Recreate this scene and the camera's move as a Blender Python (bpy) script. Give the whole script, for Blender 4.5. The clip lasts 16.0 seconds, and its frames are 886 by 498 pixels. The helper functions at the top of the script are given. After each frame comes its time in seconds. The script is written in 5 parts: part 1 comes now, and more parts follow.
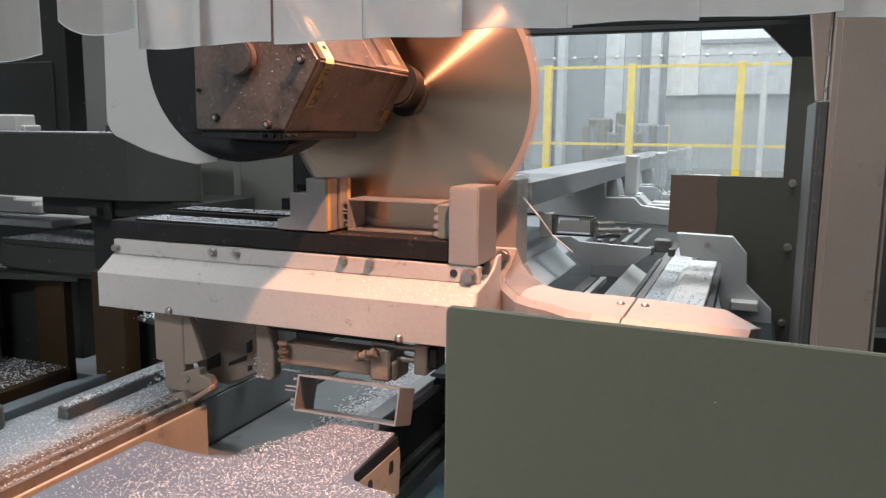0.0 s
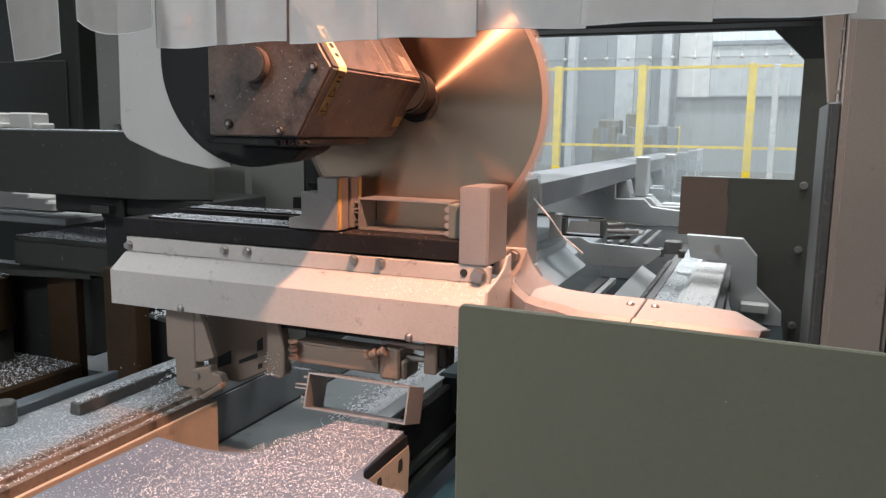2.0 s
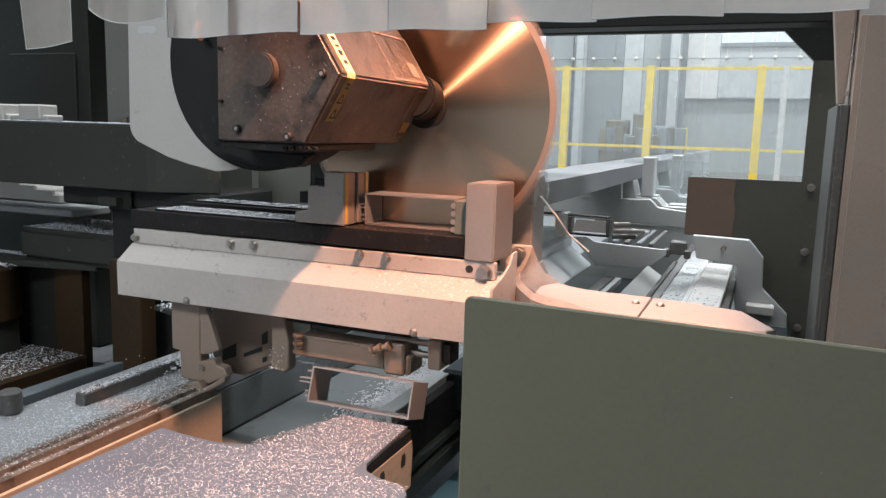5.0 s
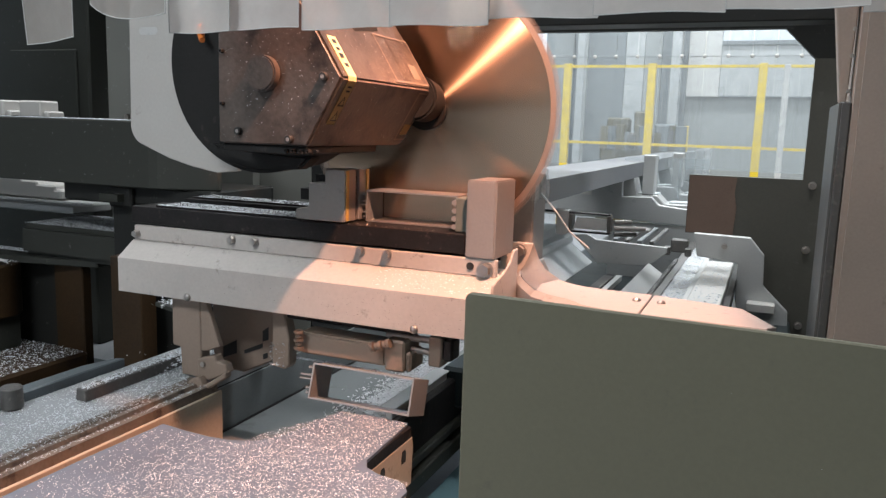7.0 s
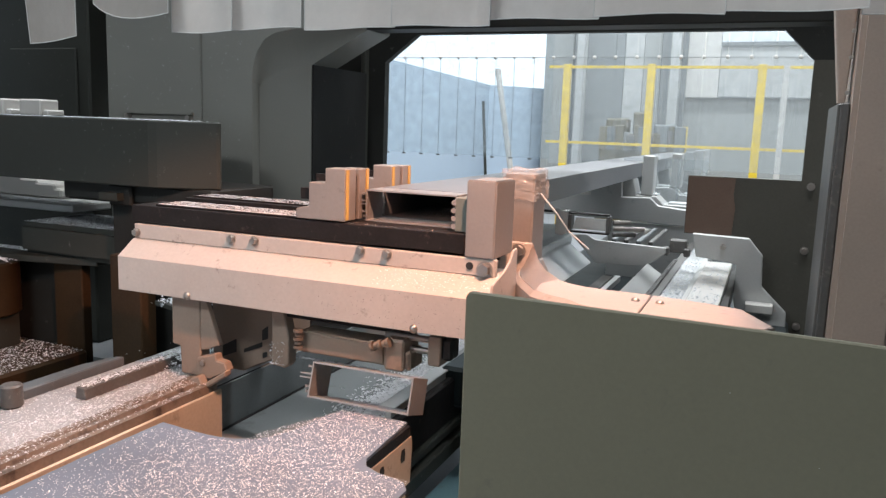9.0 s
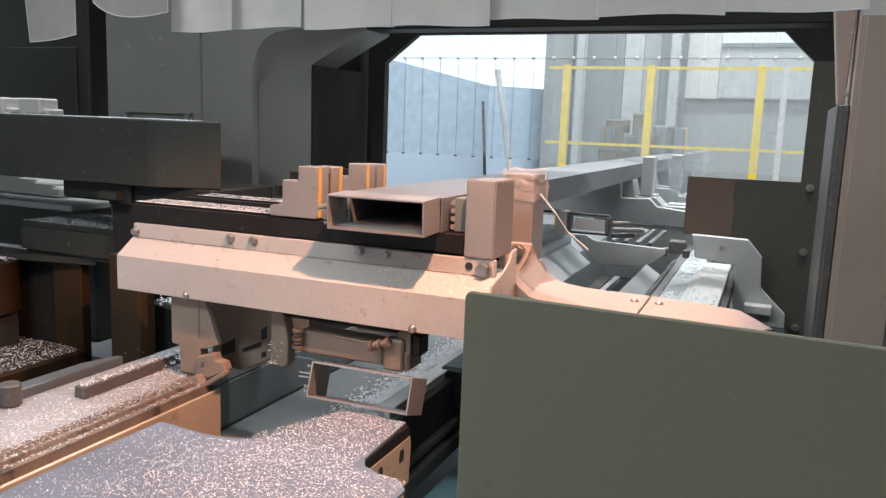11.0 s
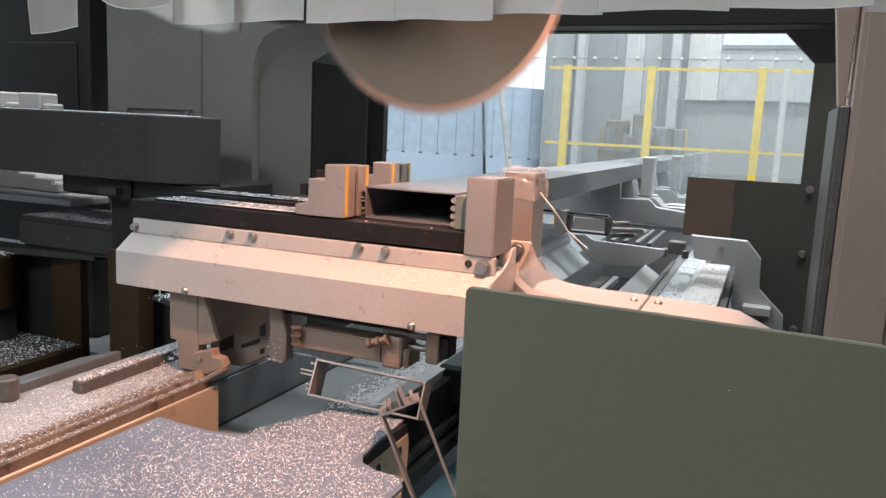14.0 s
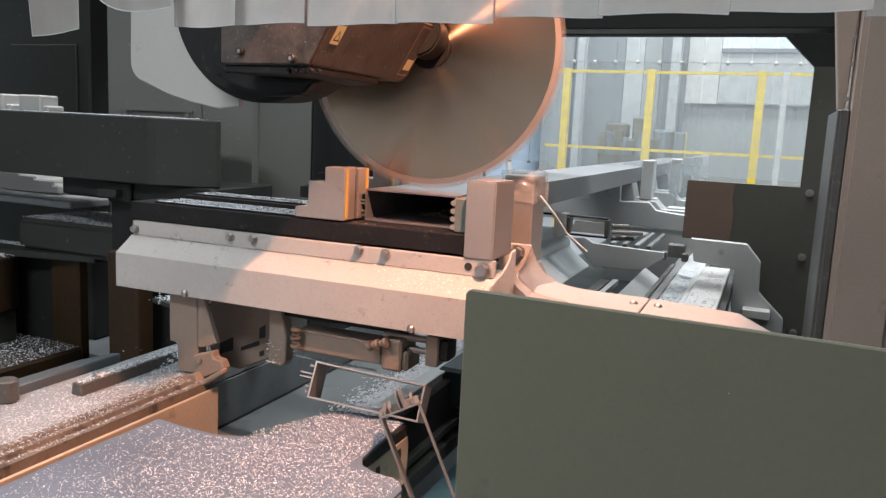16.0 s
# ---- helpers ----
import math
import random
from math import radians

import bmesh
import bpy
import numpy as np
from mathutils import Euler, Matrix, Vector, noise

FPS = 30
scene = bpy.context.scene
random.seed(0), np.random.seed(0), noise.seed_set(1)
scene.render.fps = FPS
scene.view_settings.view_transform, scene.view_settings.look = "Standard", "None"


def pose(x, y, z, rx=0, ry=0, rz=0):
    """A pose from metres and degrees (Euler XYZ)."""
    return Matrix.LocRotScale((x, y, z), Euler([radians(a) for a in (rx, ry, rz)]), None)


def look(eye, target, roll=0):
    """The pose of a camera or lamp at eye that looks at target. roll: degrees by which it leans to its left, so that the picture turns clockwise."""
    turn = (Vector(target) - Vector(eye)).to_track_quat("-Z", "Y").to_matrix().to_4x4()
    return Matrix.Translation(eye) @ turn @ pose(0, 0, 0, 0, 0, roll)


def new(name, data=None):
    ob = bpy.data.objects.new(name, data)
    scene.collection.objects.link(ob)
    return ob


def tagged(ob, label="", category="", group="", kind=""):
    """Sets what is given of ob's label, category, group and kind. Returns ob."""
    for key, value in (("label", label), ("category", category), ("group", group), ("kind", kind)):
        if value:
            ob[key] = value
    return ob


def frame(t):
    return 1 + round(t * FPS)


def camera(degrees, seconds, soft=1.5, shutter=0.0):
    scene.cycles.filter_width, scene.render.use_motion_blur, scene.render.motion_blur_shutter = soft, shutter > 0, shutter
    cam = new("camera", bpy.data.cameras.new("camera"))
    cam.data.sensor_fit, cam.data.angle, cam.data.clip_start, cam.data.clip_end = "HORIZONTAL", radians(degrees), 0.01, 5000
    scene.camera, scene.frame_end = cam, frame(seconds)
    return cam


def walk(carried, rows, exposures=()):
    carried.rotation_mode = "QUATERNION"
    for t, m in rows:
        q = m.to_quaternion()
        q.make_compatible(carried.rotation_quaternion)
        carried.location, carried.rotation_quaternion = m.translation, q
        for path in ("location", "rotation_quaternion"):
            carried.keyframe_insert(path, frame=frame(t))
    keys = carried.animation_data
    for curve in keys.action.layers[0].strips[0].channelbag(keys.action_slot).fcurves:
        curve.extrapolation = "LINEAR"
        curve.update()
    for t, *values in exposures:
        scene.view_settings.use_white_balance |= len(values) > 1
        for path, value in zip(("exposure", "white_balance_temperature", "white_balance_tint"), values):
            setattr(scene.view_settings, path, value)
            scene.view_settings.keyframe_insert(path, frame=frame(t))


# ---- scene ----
cam = camera(59.56, 16.0, 1.35, 0.5)
PATH = [
    (0, (0.545, -1.528, 1.156), (-0.182, 0.31, 0.856), 0.6),
    (0.5, (0.543, -1.532, 1.152), (-0.195, 0.304, 0.859), 1.4),
    (1, (0.543, -1.532, 1.154), (-0.198, 0.302, 0.857), 1.0),
    (1.5, (0.542, -1.534, 1.153), (-0.205, 0.297, 0.856), 1.1),
    (2, (0.544, -1.535, 1.155), (-0.204, 0.295, 0.856), 0.9),
    (2.5, (0.543, -1.533, 1.153), (-0.203, 0.298, 0.856), 1.1),
    (3, (0.543, -1.534, 1.152), (-0.207, 0.295, 0.852), 1.3),
    (3.5, (0.543, -1.537, 1.151), (-0.208, 0.292, 0.852), 1.4),
    (4, (0.543, -1.537, 1.149), (-0.214, 0.29, 0.848), 1.6),
    (6.5, (0.543, -1.539, 1.15), (-0.218, 0.284, 0.844), 1.7),
    (7, (0.543, -1.538, 1.148), (-0.218, 0.286, 0.839), 1.8),
    (7.5, (0.542, -1.538, 1.148), (-0.217, 0.287, 0.84), 1.9),
    (8, (0.542, -1.537, 1.148), (-0.217, 0.287, 0.837), 1.9),
    (8.5, (0.54, -1.533, 1.147), (-0.218, 0.291, 0.838), 2.0),
    (9, (0.543, -1.543, 1.148), (-0.215, 0.282, 0.839), 2.0),
    (11.5, (0.543, -1.543, 1.147), (-0.213, 0.283, 0.839), 2.2),
    (12, (0.542, -1.543, 1.146), (-0.213, 0.283, 0.836), 2.2),
    (12.5, (0.541, -1.543, 1.145), (-0.212, 0.284, 0.835), 2.4),
    (13, (0.541, -1.544, 1.144), (-0.211, 0.283, 0.835), 2.6),
    (13.5, (0.542, -1.544, 1.143), (-0.213, 0.282, 0.833), 2.6),
    (14, (0.541, -1.543, 1.143), (-0.212, 0.284, 0.834), 2.7),
    (14.5, (0.541, -1.542, 1.142), (-0.212, 0.285, 0.837), 2.8),
    (15, (0.541, -1.543, 1.142), (-0.212, 0.286, 0.841), 2.9),
    (15.5, (0.541, -1.544, 1.143), (-0.211, 0.284, 0.841), 2.9),
    (16, (0.541, -1.544, 1.143), (-0.212, 0.284, 0.841), 2.8),
]
walk(cam, [(t, look(eye, target, roll)) for t, eye, target, roll in PATH])

# ---- world, unseen hall fill lamps, work lamp ----
scene.view_settings.exposure = 0.0
world = bpy.data.worlds.new("hall_world")
world.use_nodes = True
world.node_tree.nodes["Background"].inputs[0].default_value = (0.62, 0.72, 0.85, 1)
world.node_tree.nodes["Background"].inputs[1].default_value = 0.03
scene.world = world


def area_lamp(name, m, sx, sy, watts, colour):
    data = bpy.data.lights.new(name, "AREA")
    data.shape, data.size, data.size_y, data.energy, data.color = "RECTANGLE", sx, sy, watts, colour
    ob = new(name, data)
    ob.matrix_world = m
    return ob


COOL = (0.92, 0.965, 1.0)
# low unseen fill added so the guard plate is brighter on its left
area_lamp("hall_fill", pose(-0.9, -2.1, 2.7), 1.2, 0.6, 74, COOL)
# unseen overhead fills placed to brighten left side, infeed and background
for lx, ly, lz, w in ((-2.4, 3.0, 5.6, 220), (-2.9, 0.7, 5.6, 120), (1.6, 3.0, 5.6, 270), (-0.6, 7.6, 5.6, 360), (0.8, 0.4, 5.6, 220)):
    area_lamp("hall_fill", pose(lx, ly, lz), 3.2, 0.9, w, COOL)

LAMP = (0.27, -0.45, 1.95)
spot = bpy.data.lights.new("work_spot", "SPOT")
spot.energy, spot.color, spot.shadow_soft_size = 180, (1.0, 0.475, 0.30), 0.024
spot.spot_size, spot.spot_blend = radians(77), 0.28
new("work_spot", spot).matrix_world = look(LAMP, (-0.27, -0.16, 0.70))


# ---- materials ----
def mat(name, colour, rough=0.6, metal=0.0, vary=0.12, scale=6.0, fine=90.0, bump=0.15, dirt=None, dirt_amount=0.35, dirt_scale=9.0, transmission=0.0, spec=0.5, piece=0.0, coord="Object"):
    m = bpy.data.materials.new(name)
    m.use_nodes = True
    n, l = m.node_tree.nodes, m.node_tree.links
    b = n["Principled BSDF"]
    co = n.new("ShaderNodeTexCoord")
    big = n.new("ShaderNodeTexNoise")
    big.inputs["Scale"].default_value, big.inputs["Detail"].default_value = scale, 5
    small = n.new("ShaderNodeTexNoise")
    small.inputs["Scale"].default_value, small.inputs["Detail"].default_value = fine, 3
    l.new(co.outputs[coord], big.inputs["Vector"])
    l.new(co.outputs[coord], small.inputs["Vector"])
    ramp = n.new("ShaderNodeMapRange")
    ramp.inputs[1].default_value, ramp.inputs[2].default_value = 0.3, 0.7
    ramp.inputs[3].default_value, ramp.inputs[4].default_value = 1 - vary, 1 + vary
    add = n.new("ShaderNodeMath")
    add.operation = "MULTIPLY_ADD"
    add.inputs[1].default_value, add.inputs[2].default_value = 0.35, 0.0
    l.new(small.outputs["Fac"], add.inputs[0])
    add2 = n.new("ShaderNodeMath")
    add2.operation = "MULTIPLY_ADD"
    add2.inputs[1].default_value = 0.65
    l.new(big.outputs["Fac"], add2.inputs[0])
    l.new(add.outputs[0], add2.inputs[2])
    l.new(add2.outputs[0], ramp.inputs[0])
    mul = n.new("ShaderNodeMix")
    mul.data_type, mul.blend_type = "RGBA", "MULTIPLY"
    mul.inputs[0].default_value = 1.0
    mul.inputs[6].default_value = (*colour, 1)
    l.new(ramp.outputs[0], mul.inputs[7])
    last = mul.outputs[2]
    if dirt:
        dn = n.new("ShaderNodeTexNoise")
        dn.inputs["Scale"].default_value, dn.inputs["Detail"].default_value, dn.inputs["Roughness"].default_value = dirt_scale, 8, 0.65
        l.new(co.outputs[coord], dn.inputs["Vector"])
        dr = n.new("ShaderNodeMapRange")
        dr.inputs[1].default_value, dr.inputs[2].default_value = 0.68 - 0.3 * dirt_amount, 0.80 - 0.2 * dirt_amount
        l.new(dn.outputs["Fac"], dr.inputs[0])
        mx = n.new("ShaderNodeMix")
        mx.data_type = "RGBA"
        l.new(dr.outputs[0], mx.inputs[0])
        l.new(last, mx.inputs[6])
        mx.inputs[7].default_value = (*dirt, 1)
        last = mx.outputs[2]
    if piece:
        info = n.new("ShaderNodeObjectInfo")
        pr = n.new("ShaderNodeMapRange")
        pr.inputs[3].default_value, pr.inputs[4].default_value = 1 - piece, 1 + piece
        l.new(info.outputs["Random"], pr.inputs[0])
        pm = n.new("ShaderNodeMix")
        pm.data_type, pm.blend_type = "RGBA", "MULTIPLY"
        pm.inputs[0].default_value = 1.0
        l.new(last, pm.inputs[6])
        l.new(pr.outputs[0], pm.inputs[7])
        last = pm.outputs[2]
    l.new(last, b.inputs["Base Color"])
    rr = n.new("ShaderNodeMapRange")
    rr.inputs[3].default_value, rr.inputs[4].default_value = max(0.03, rough - 0.09), min(1, rough + 0.09)
    l.new(big.outputs["Fac"], rr.inputs[0])
    l.new(rr.outputs[0], b.inputs["Roughness"])
    b.inputs["Metallic"].default_value = metal
    b.inputs["Specular IOR Level"].default_value = spec
    b.inputs["Transmission Weight"].default_value = transmission
    if bump:
        bp_ = n.new("ShaderNodeBump")
        bp_.inputs["Strength"].default_value, bp_.inputs["Distance"].default_value = bump, 0.002
        l.new(small.outputs["Fac"], bp_.inputs["Height"])
        l.new(bp_.outputs[0], b.inputs["Normal"])
    return m


def glow(name, colour, strength):
    m = mat(name, colour, 0.4, bump=0)
    b = m.node_tree.nodes["Principled BSDF"]
    b.inputs["Emission Color"].default_value = (*colour, 1)
    b.inputs["Emission Strength"].default_value = strength
    return m


def sheet_plastic(name, colour, clear, rough=0.35):
    """Thin worn plastic sheet: part see-through, part hazy."""
    m = bpy.data.materials.new(name)
    m.use_nodes = True
    n, l = m.node_tree.nodes, m.node_tree.links
    b = n["Principled BSDF"]
    b.inputs["Base Color"].default_value, b.inputs["Roughness"].default_value = (*colour, 1), rough
    tr = n.new("ShaderNodeBsdfTransparent")
    tr.inputs[0].default_value = (0.95, 0.97, 0.98, 1)
    co = n.new("ShaderNodeTexCoord")
    no = n.new("ShaderNodeTexNoise")
    no.inputs["Scale"].default_value, no.inputs["Detail"].default_value, no.inputs["Roughness"].default_value = 14, 8, 0.7
    l.new(co.outputs["Object"], no.inputs["Vector"])
    mr = n.new("ShaderNodeMapRange")
    mr.inputs[1].default_value, mr.inputs[2].default_value = 0.3, 0.75
    mr.inputs[3].default_value, mr.inputs[4].default_value = min(1, clear + 0.08), max(0, clear - 0.1)
    l.new(no.outputs["Fac"], mr.inputs[0])
    mix = n.new("ShaderNodeMixShader")
    l.new(mr.outputs[0], mix.inputs[0])
    l.new(b.outputs[0], mix.inputs[1])
    l.new(tr.outputs[0], mix.inputs[2])
    l.new(mix.outputs[0], n["Material Output"].inputs["Surface"])
    return m


def blade_steel():
    m = mat("blade_steel", (0.57, 0.405, 0.29), 0.34, 1.0, vary=0.05, bump=0)
    n, l = m.node_tree.nodes, m.node_tree.links
    b = n["Principled BSDF"]
    for link in list(b.inputs["Roughness"].links):
        l.remove(link)
    b.inputs["Roughness"].default_value = 0.25
    b.inputs["Anisotropic"].default_value = 1.0
    b.inputs["Anisotropic Rotation"].default_value = 0.25
    t = n.new("ShaderNodeTangent")
    t.direction_type, t.axis = "RADIAL", "Y"
    l.new(t.outputs[0], b.inputs["Tangent"])
    return m


CAST = mat("worn_light_metal", (0.44, 0.405, 0.375), 0.55, 0.0, 0.10, 5, 120, 0.12, (0.16, 0.14, 0.12), 0.22, 26)
STEEL = mat("machined_steel", (0.33, 0.30, 0.28), 0.42, 0.5, 0.08, 9, 140, 0.1, (0.2, 0.18, 0.16), 0.15, 30)
ALU = mat("raw_aluminium", (0.62, 0.61, 0.60), 0.38, 0.75, 0.06, 7, 160, 0.06)
ALU_IN = mat("mill_finish_aluminium", (0.34, 0.335, 0.33), 0.45, 0.6, 0.10, 12, 160, 0.08)
BLACK = mat("oily_black_steel", (0.018, 0.016, 0.016), 0.45, 0.2, 0.3, 12, 130, 0.25, (0.09, 0.07, 0.06), 0.3, 40, spec=0.22)
OLIVE = mat("olive_grey_paint", (0.122, 0.114, 0.076), 0.5, 0.0, 0.09, 1.6, 240, 0.06, (0.08, 0.075, 0.058), 0.1, 20)
DARK = mat("dark_grey_green_paint", (0.037, 0.0385, 0.033), 0.5, 0.0, 0.10, 4, 160, 0.08, (0.16, 0.15, 0.14), 0.12, 35, spec=0.22)
# machine paint with the shade inside the enclosure put into its colour
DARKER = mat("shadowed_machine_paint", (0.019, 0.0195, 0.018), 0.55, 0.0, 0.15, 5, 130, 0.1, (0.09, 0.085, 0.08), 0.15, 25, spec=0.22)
PANEL = mat("grey_machine_paint", (0.20, 0.20, 0.182), 0.42, 0.0, 0.06, 3, 150, 0.06, (0.2, 0.19, 0.18), 0.08, 40, spec=0.35)
BROWN = mat("brown_grey_painted_steel", (0.25, 0.19, 0.15), 0.5, 0.0, 0.10, 3, 150, 0.08, (0.09, 0.07, 0.055), 0.2, 8)
HEADM = mat("grimy_cast_housing", (0.082, 0.064, 0.054), 0.38, 0.25, 0.45, 9, 110, 0.3, (0.016, 0.013, 0.012), 0.45, 14)
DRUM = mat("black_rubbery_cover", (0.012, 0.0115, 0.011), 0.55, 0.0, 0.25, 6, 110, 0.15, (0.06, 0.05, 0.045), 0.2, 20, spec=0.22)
WHITE = mat("off_white_painted_sheet", (0.56, 0.54, 0.51), 0.5, 0.0, 0.05, 4, 140, 0.05, (0.35, 0.32, 0.3), 0.08, 12)
PALE = mat("pale_grey_metal", (0.46, 0.465, 0.455), 0.45, 0.2, 0.08, 5, 130, 0.08, (0.28, 0.3, 0.3), 0.2, 22)
YELLOW = mat("yellow_plastic_strip", (0.50, 0.32, 0.09), 0.45, 0.0, 0.1, 12, 150, 0.05)
FENCEY = mat("yellow_fence_paint", (0.80, 0.56, 0.04), 0.45, 0.0, 0.06, 6, 150, 0.03)
LABELM = mat("yellow_label", (0.82, 0.68, 0.36), 0.45, 0.0, 0.06, 12, 150, 0.02)
INK = mat("black_print", (0.02, 0.02, 0.02), 0.5, bump=0)
BOLT = mat("zinc_bolt", (0.42, 0.39, 0.36), 0.35, 0.9, 0.1, 30, 200, 0.08)
TRAYM = mat("tray_sheet_steel", (0.13, 0.17, 0.225), 0.45, 0.2, 0.15, 7, 140, 0.1)
CHUTE = mat("grey_chute_sheet", (0.17, 0.182, 0.185), 0.5, 0.1, 0.12, 5, 140, 0.08, (0.10, 0.10, 0.10), 0.3, 9)
TEAL = mat("teal_painted_floor", (0.085, 0.16, 0.18), 0.5, 0.0, 0.15, 6, 130, 0.1, (0.08, 0.10, 0.10), 0.2, 22)
FLOORM = mat("hall_concrete", (0.26, 0.27, 0.28), 0.5, 0.0, 0.1, 0.8, 40, 0.1)
HALLW = mat("hall_wall_paint", (0.72, 0.76, 0.80), 0.8, 0.0, 0.04, 0.5, 30, 0.03)
BLUEW = mat("blue_grey_partition", (0.41, 0.50, 0.60), 0.7, 0.0, 0.05, 0.8, 40, 0.03)
GREYW = mat("grey_hall_cladding", (0.30, 0.31, 0.30), 0.8, 0.0, 0.06, 0.8, 30, 0.03)
CEIL = mat("hall_ceiling", (0.55, 0.57, 0.58), 0.8, 0.0, 0.05, 0.6, 30, 0.03)
CHIP = mat("bright_aluminium_chips", (0.80, 0.80, 0.82), 0.42, 0.1, 0.15, 40, 200, 0)
CHIP_GREY = mat("dusty_aluminium_chips", (0.66, 0.69, 0.72), 0.45, 0.0, 0.2, 40, 200, 0)
GOLD = mat("bare_brown_guide_steel", (0.50, 0.42, 0.32), 0.45, 0.3, 0.12, 6, 130, 0.1, (0.2, 0.14, 0.1), 0.25, 14)
RUST = mat("oily_brown_rail", (0.20, 0.16, 0.13), 0.4, 0.3, 0.3, 14, 120, 0.2, (0.035, 0.028, 0.025), 0.5, 18)
PADM = mat("grey_green_pad", (0.12, 0.14, 0.125), 0.6, 0.0, 0.1, 12, 120, 0.15)
ORANGE = mat("orange_cap", (0.75, 0.20, 0.03), 0.4, bump=0)
CURT = sheet_plastic("scratched_pvc_strip", (0.64, 0.61, 0.58), 0.22, 0.4)
CURT2 = sheet_plastic("clearer_pvc_strip", (0.67, 0.645, 0.62), 0.30, 0.3)
CLEAR = sheet_plastic("hazy_polycarbonate", (0.68, 0.71, 0.71), 0.81, 0.2)
CLEARER = sheet_plastic("clear_polycarbonate", (0.55, 0.62, 0.66), 0.86, 0.15)
ANGLE = mat("dark_worn_steel_angle", (0.11, 0.105, 0.10), 0.45, 0.3, 0.2, 8, 90, 0.3, (0.22, 0.20, 0.18), 0.35, 60)
BARM = mat("dull_drawn_aluminium", (0.22, 0.22, 0.23), 0.42, 0.55, 0.10, 12, 160, 0.08, (0.42, 0.42, 0.42), 0.15, 9)
SLATE = mat("slate_grey_hall_cladding", (0.17, 0.185, 0.19), 0.8, 0.0, 0.08, 0.9, 30, 0.03)
OCHRE = mat("ochre_machine_paint", (0.11, 0.09, 0.045), 0.6, 0.0, 0.25, 3, 40, 0.1, (0.07, 0.065, 0.05), 0.5, 5)
PIT = mat("dark_oily_pit_sheet", (0.03, 0.038, 0.040), 0.45, 0.2, 0.2, 6, 130, 0.1, (0.07, 0.08, 0.08), 0.2, 20, spec=0.22)
PLATEM = mat("pale_pinkish_cover_plate", (0.33, 0.295, 0.275), 0.5, 0.0, 0.08, 5, 120, 0.1, (0.2, 0.17, 0.15), 0.2, 26)
GUARDM = mat("grey_white_guard_paint", (0.40, 0.385, 0.362), 0.5, 0.0, 0.07, 4, 140, 0.06, (0.22, 0.20, 0.18), 0.16, 14)
BLADE = blade_steel()
PVCEDGE = mat("milky_pvc_edge", (0.45, 0.45, 0.44), 0.4, bump=0)
CURT3 = sheet_plastic("dull_scratched_pvc_strip", (0.36, 0.335, 0.31), 0.26, 0.45)
BLUEGREY_SHADED = mat("blue_grey_shaded_sheet", (0.095, 0.112, 0.122), 0.5, 0.1, 0.12, 6, 140, 0.1, (0.28, 0.29, 0.3), 0.2, 30)
LIGHT = mat("light_blue_grey_sheet", (0.60, 0.63, 0.64), 0.4, 0.1, 0.07, 5, 130, 0.06, (0.4, 0.42, 0.43), 0.15, 18)
SPILL = mat("warm_lamp_spill", (0.13, 0.082, 0.060), 0.6, 0.0, 0.14, 5, 130, 0.1, (0.12, 0.07, 0.05), 0.3, 9)
WRAP = sheet_plastic("crumpled_clear_wrap", (0.62, 0.57, 0.53), 0.80, 0.10)
BEDM = mat("dusty_bed_steel", (0.30, 0.31, 0.32), 0.5, 0.1, 0.12, 6, 140, 0.1, (0.18, 0.18, 0.18), 0.25, 20)
POSTM = mat("worn_brown_grey_post_paint", (0.38, 0.30, 0.25), 0.5, 0.0, 0.12, 3, 150, 0.08, (0.12, 0.09, 0.07), 0.25, 7)
MACHW = mat("dark_olive_machine_paint", (0.070, 0.067, 0.055), 0.5, 0.0, 0.15, 4, 130, 0.1, (0.10, 0.095, 0.085), 0.15, 20, spec=0.4)
RUSTY = mat("dark_rusty_brown_paint", (0.040, 0.023, 0.011), 0.5, 0.1, 0.3, 5, 110, 0.2, (0.03, 0.02, 0.015), 0.4, 7, spec=0.22)
RIM = mat("blade_tooth_steel", (0.50, 0.38, 0.31), 0.4, 0.9, 0.05, 20, 100, 0)
SKYLIGHT = glow("daylight_glazing", (0.86, 0.94, 1.0), 1.12)


# ---- mesh helpers ----
def box(bm, x0, x1, y0, y1, z0, z1):
    m = Matrix.LocRotScale(((x0 + x1) / 2, (y0 + y1) / 2, (z0 + z1) / 2), None, (x1 - x0, y1 - y0, z1 - z0))
    return bmesh.ops.create_cube(bm, size=1, matrix=m)["verts"]


def prism(bm, pts, axis, a0, a1, shift=(0, 0)):
    """A polygon pushed along an axis. pts: (x, z) for y, (y, z) for x, (x, y) for z; shift moves the far end."""
    def at(p, a, s):
        u, v = p[0] + s * shift[0], p[1] + s * shift[1]
        return {"y": (u, a, v), "x": (a, u, v), "z": (u, v, a)}[axis]
    lo = [bm.verts.new(at(p, a0, 0)) for p in pts]
    hi = [bm.verts.new(at(p, a1, 1)) for p in pts]
    k = len(pts)
    bm.faces.new(lo)
    bm.faces.new(hi[::-1])
    for i in range(k):
        bm.faces.new((lo[i], hi[i], hi[(i + 1) % k], lo[(i + 1) % k]))
    return lo + hi


def rod(bm, p, q, r, seg=20, r2=None):
    p, q = Vector(p), Vector(q)
    m = Matrix.Translation((p + q) / 2) @ (q - p).to_track_quat("Z", "Y").to_matrix().to_4x4()
    return bmesh.ops.create_cone(bm, cap_ends=True, segments=seg, radius1=r, radius2=r if r2 is None else r2, depth=(q - p).length, matrix=m)["verts"]


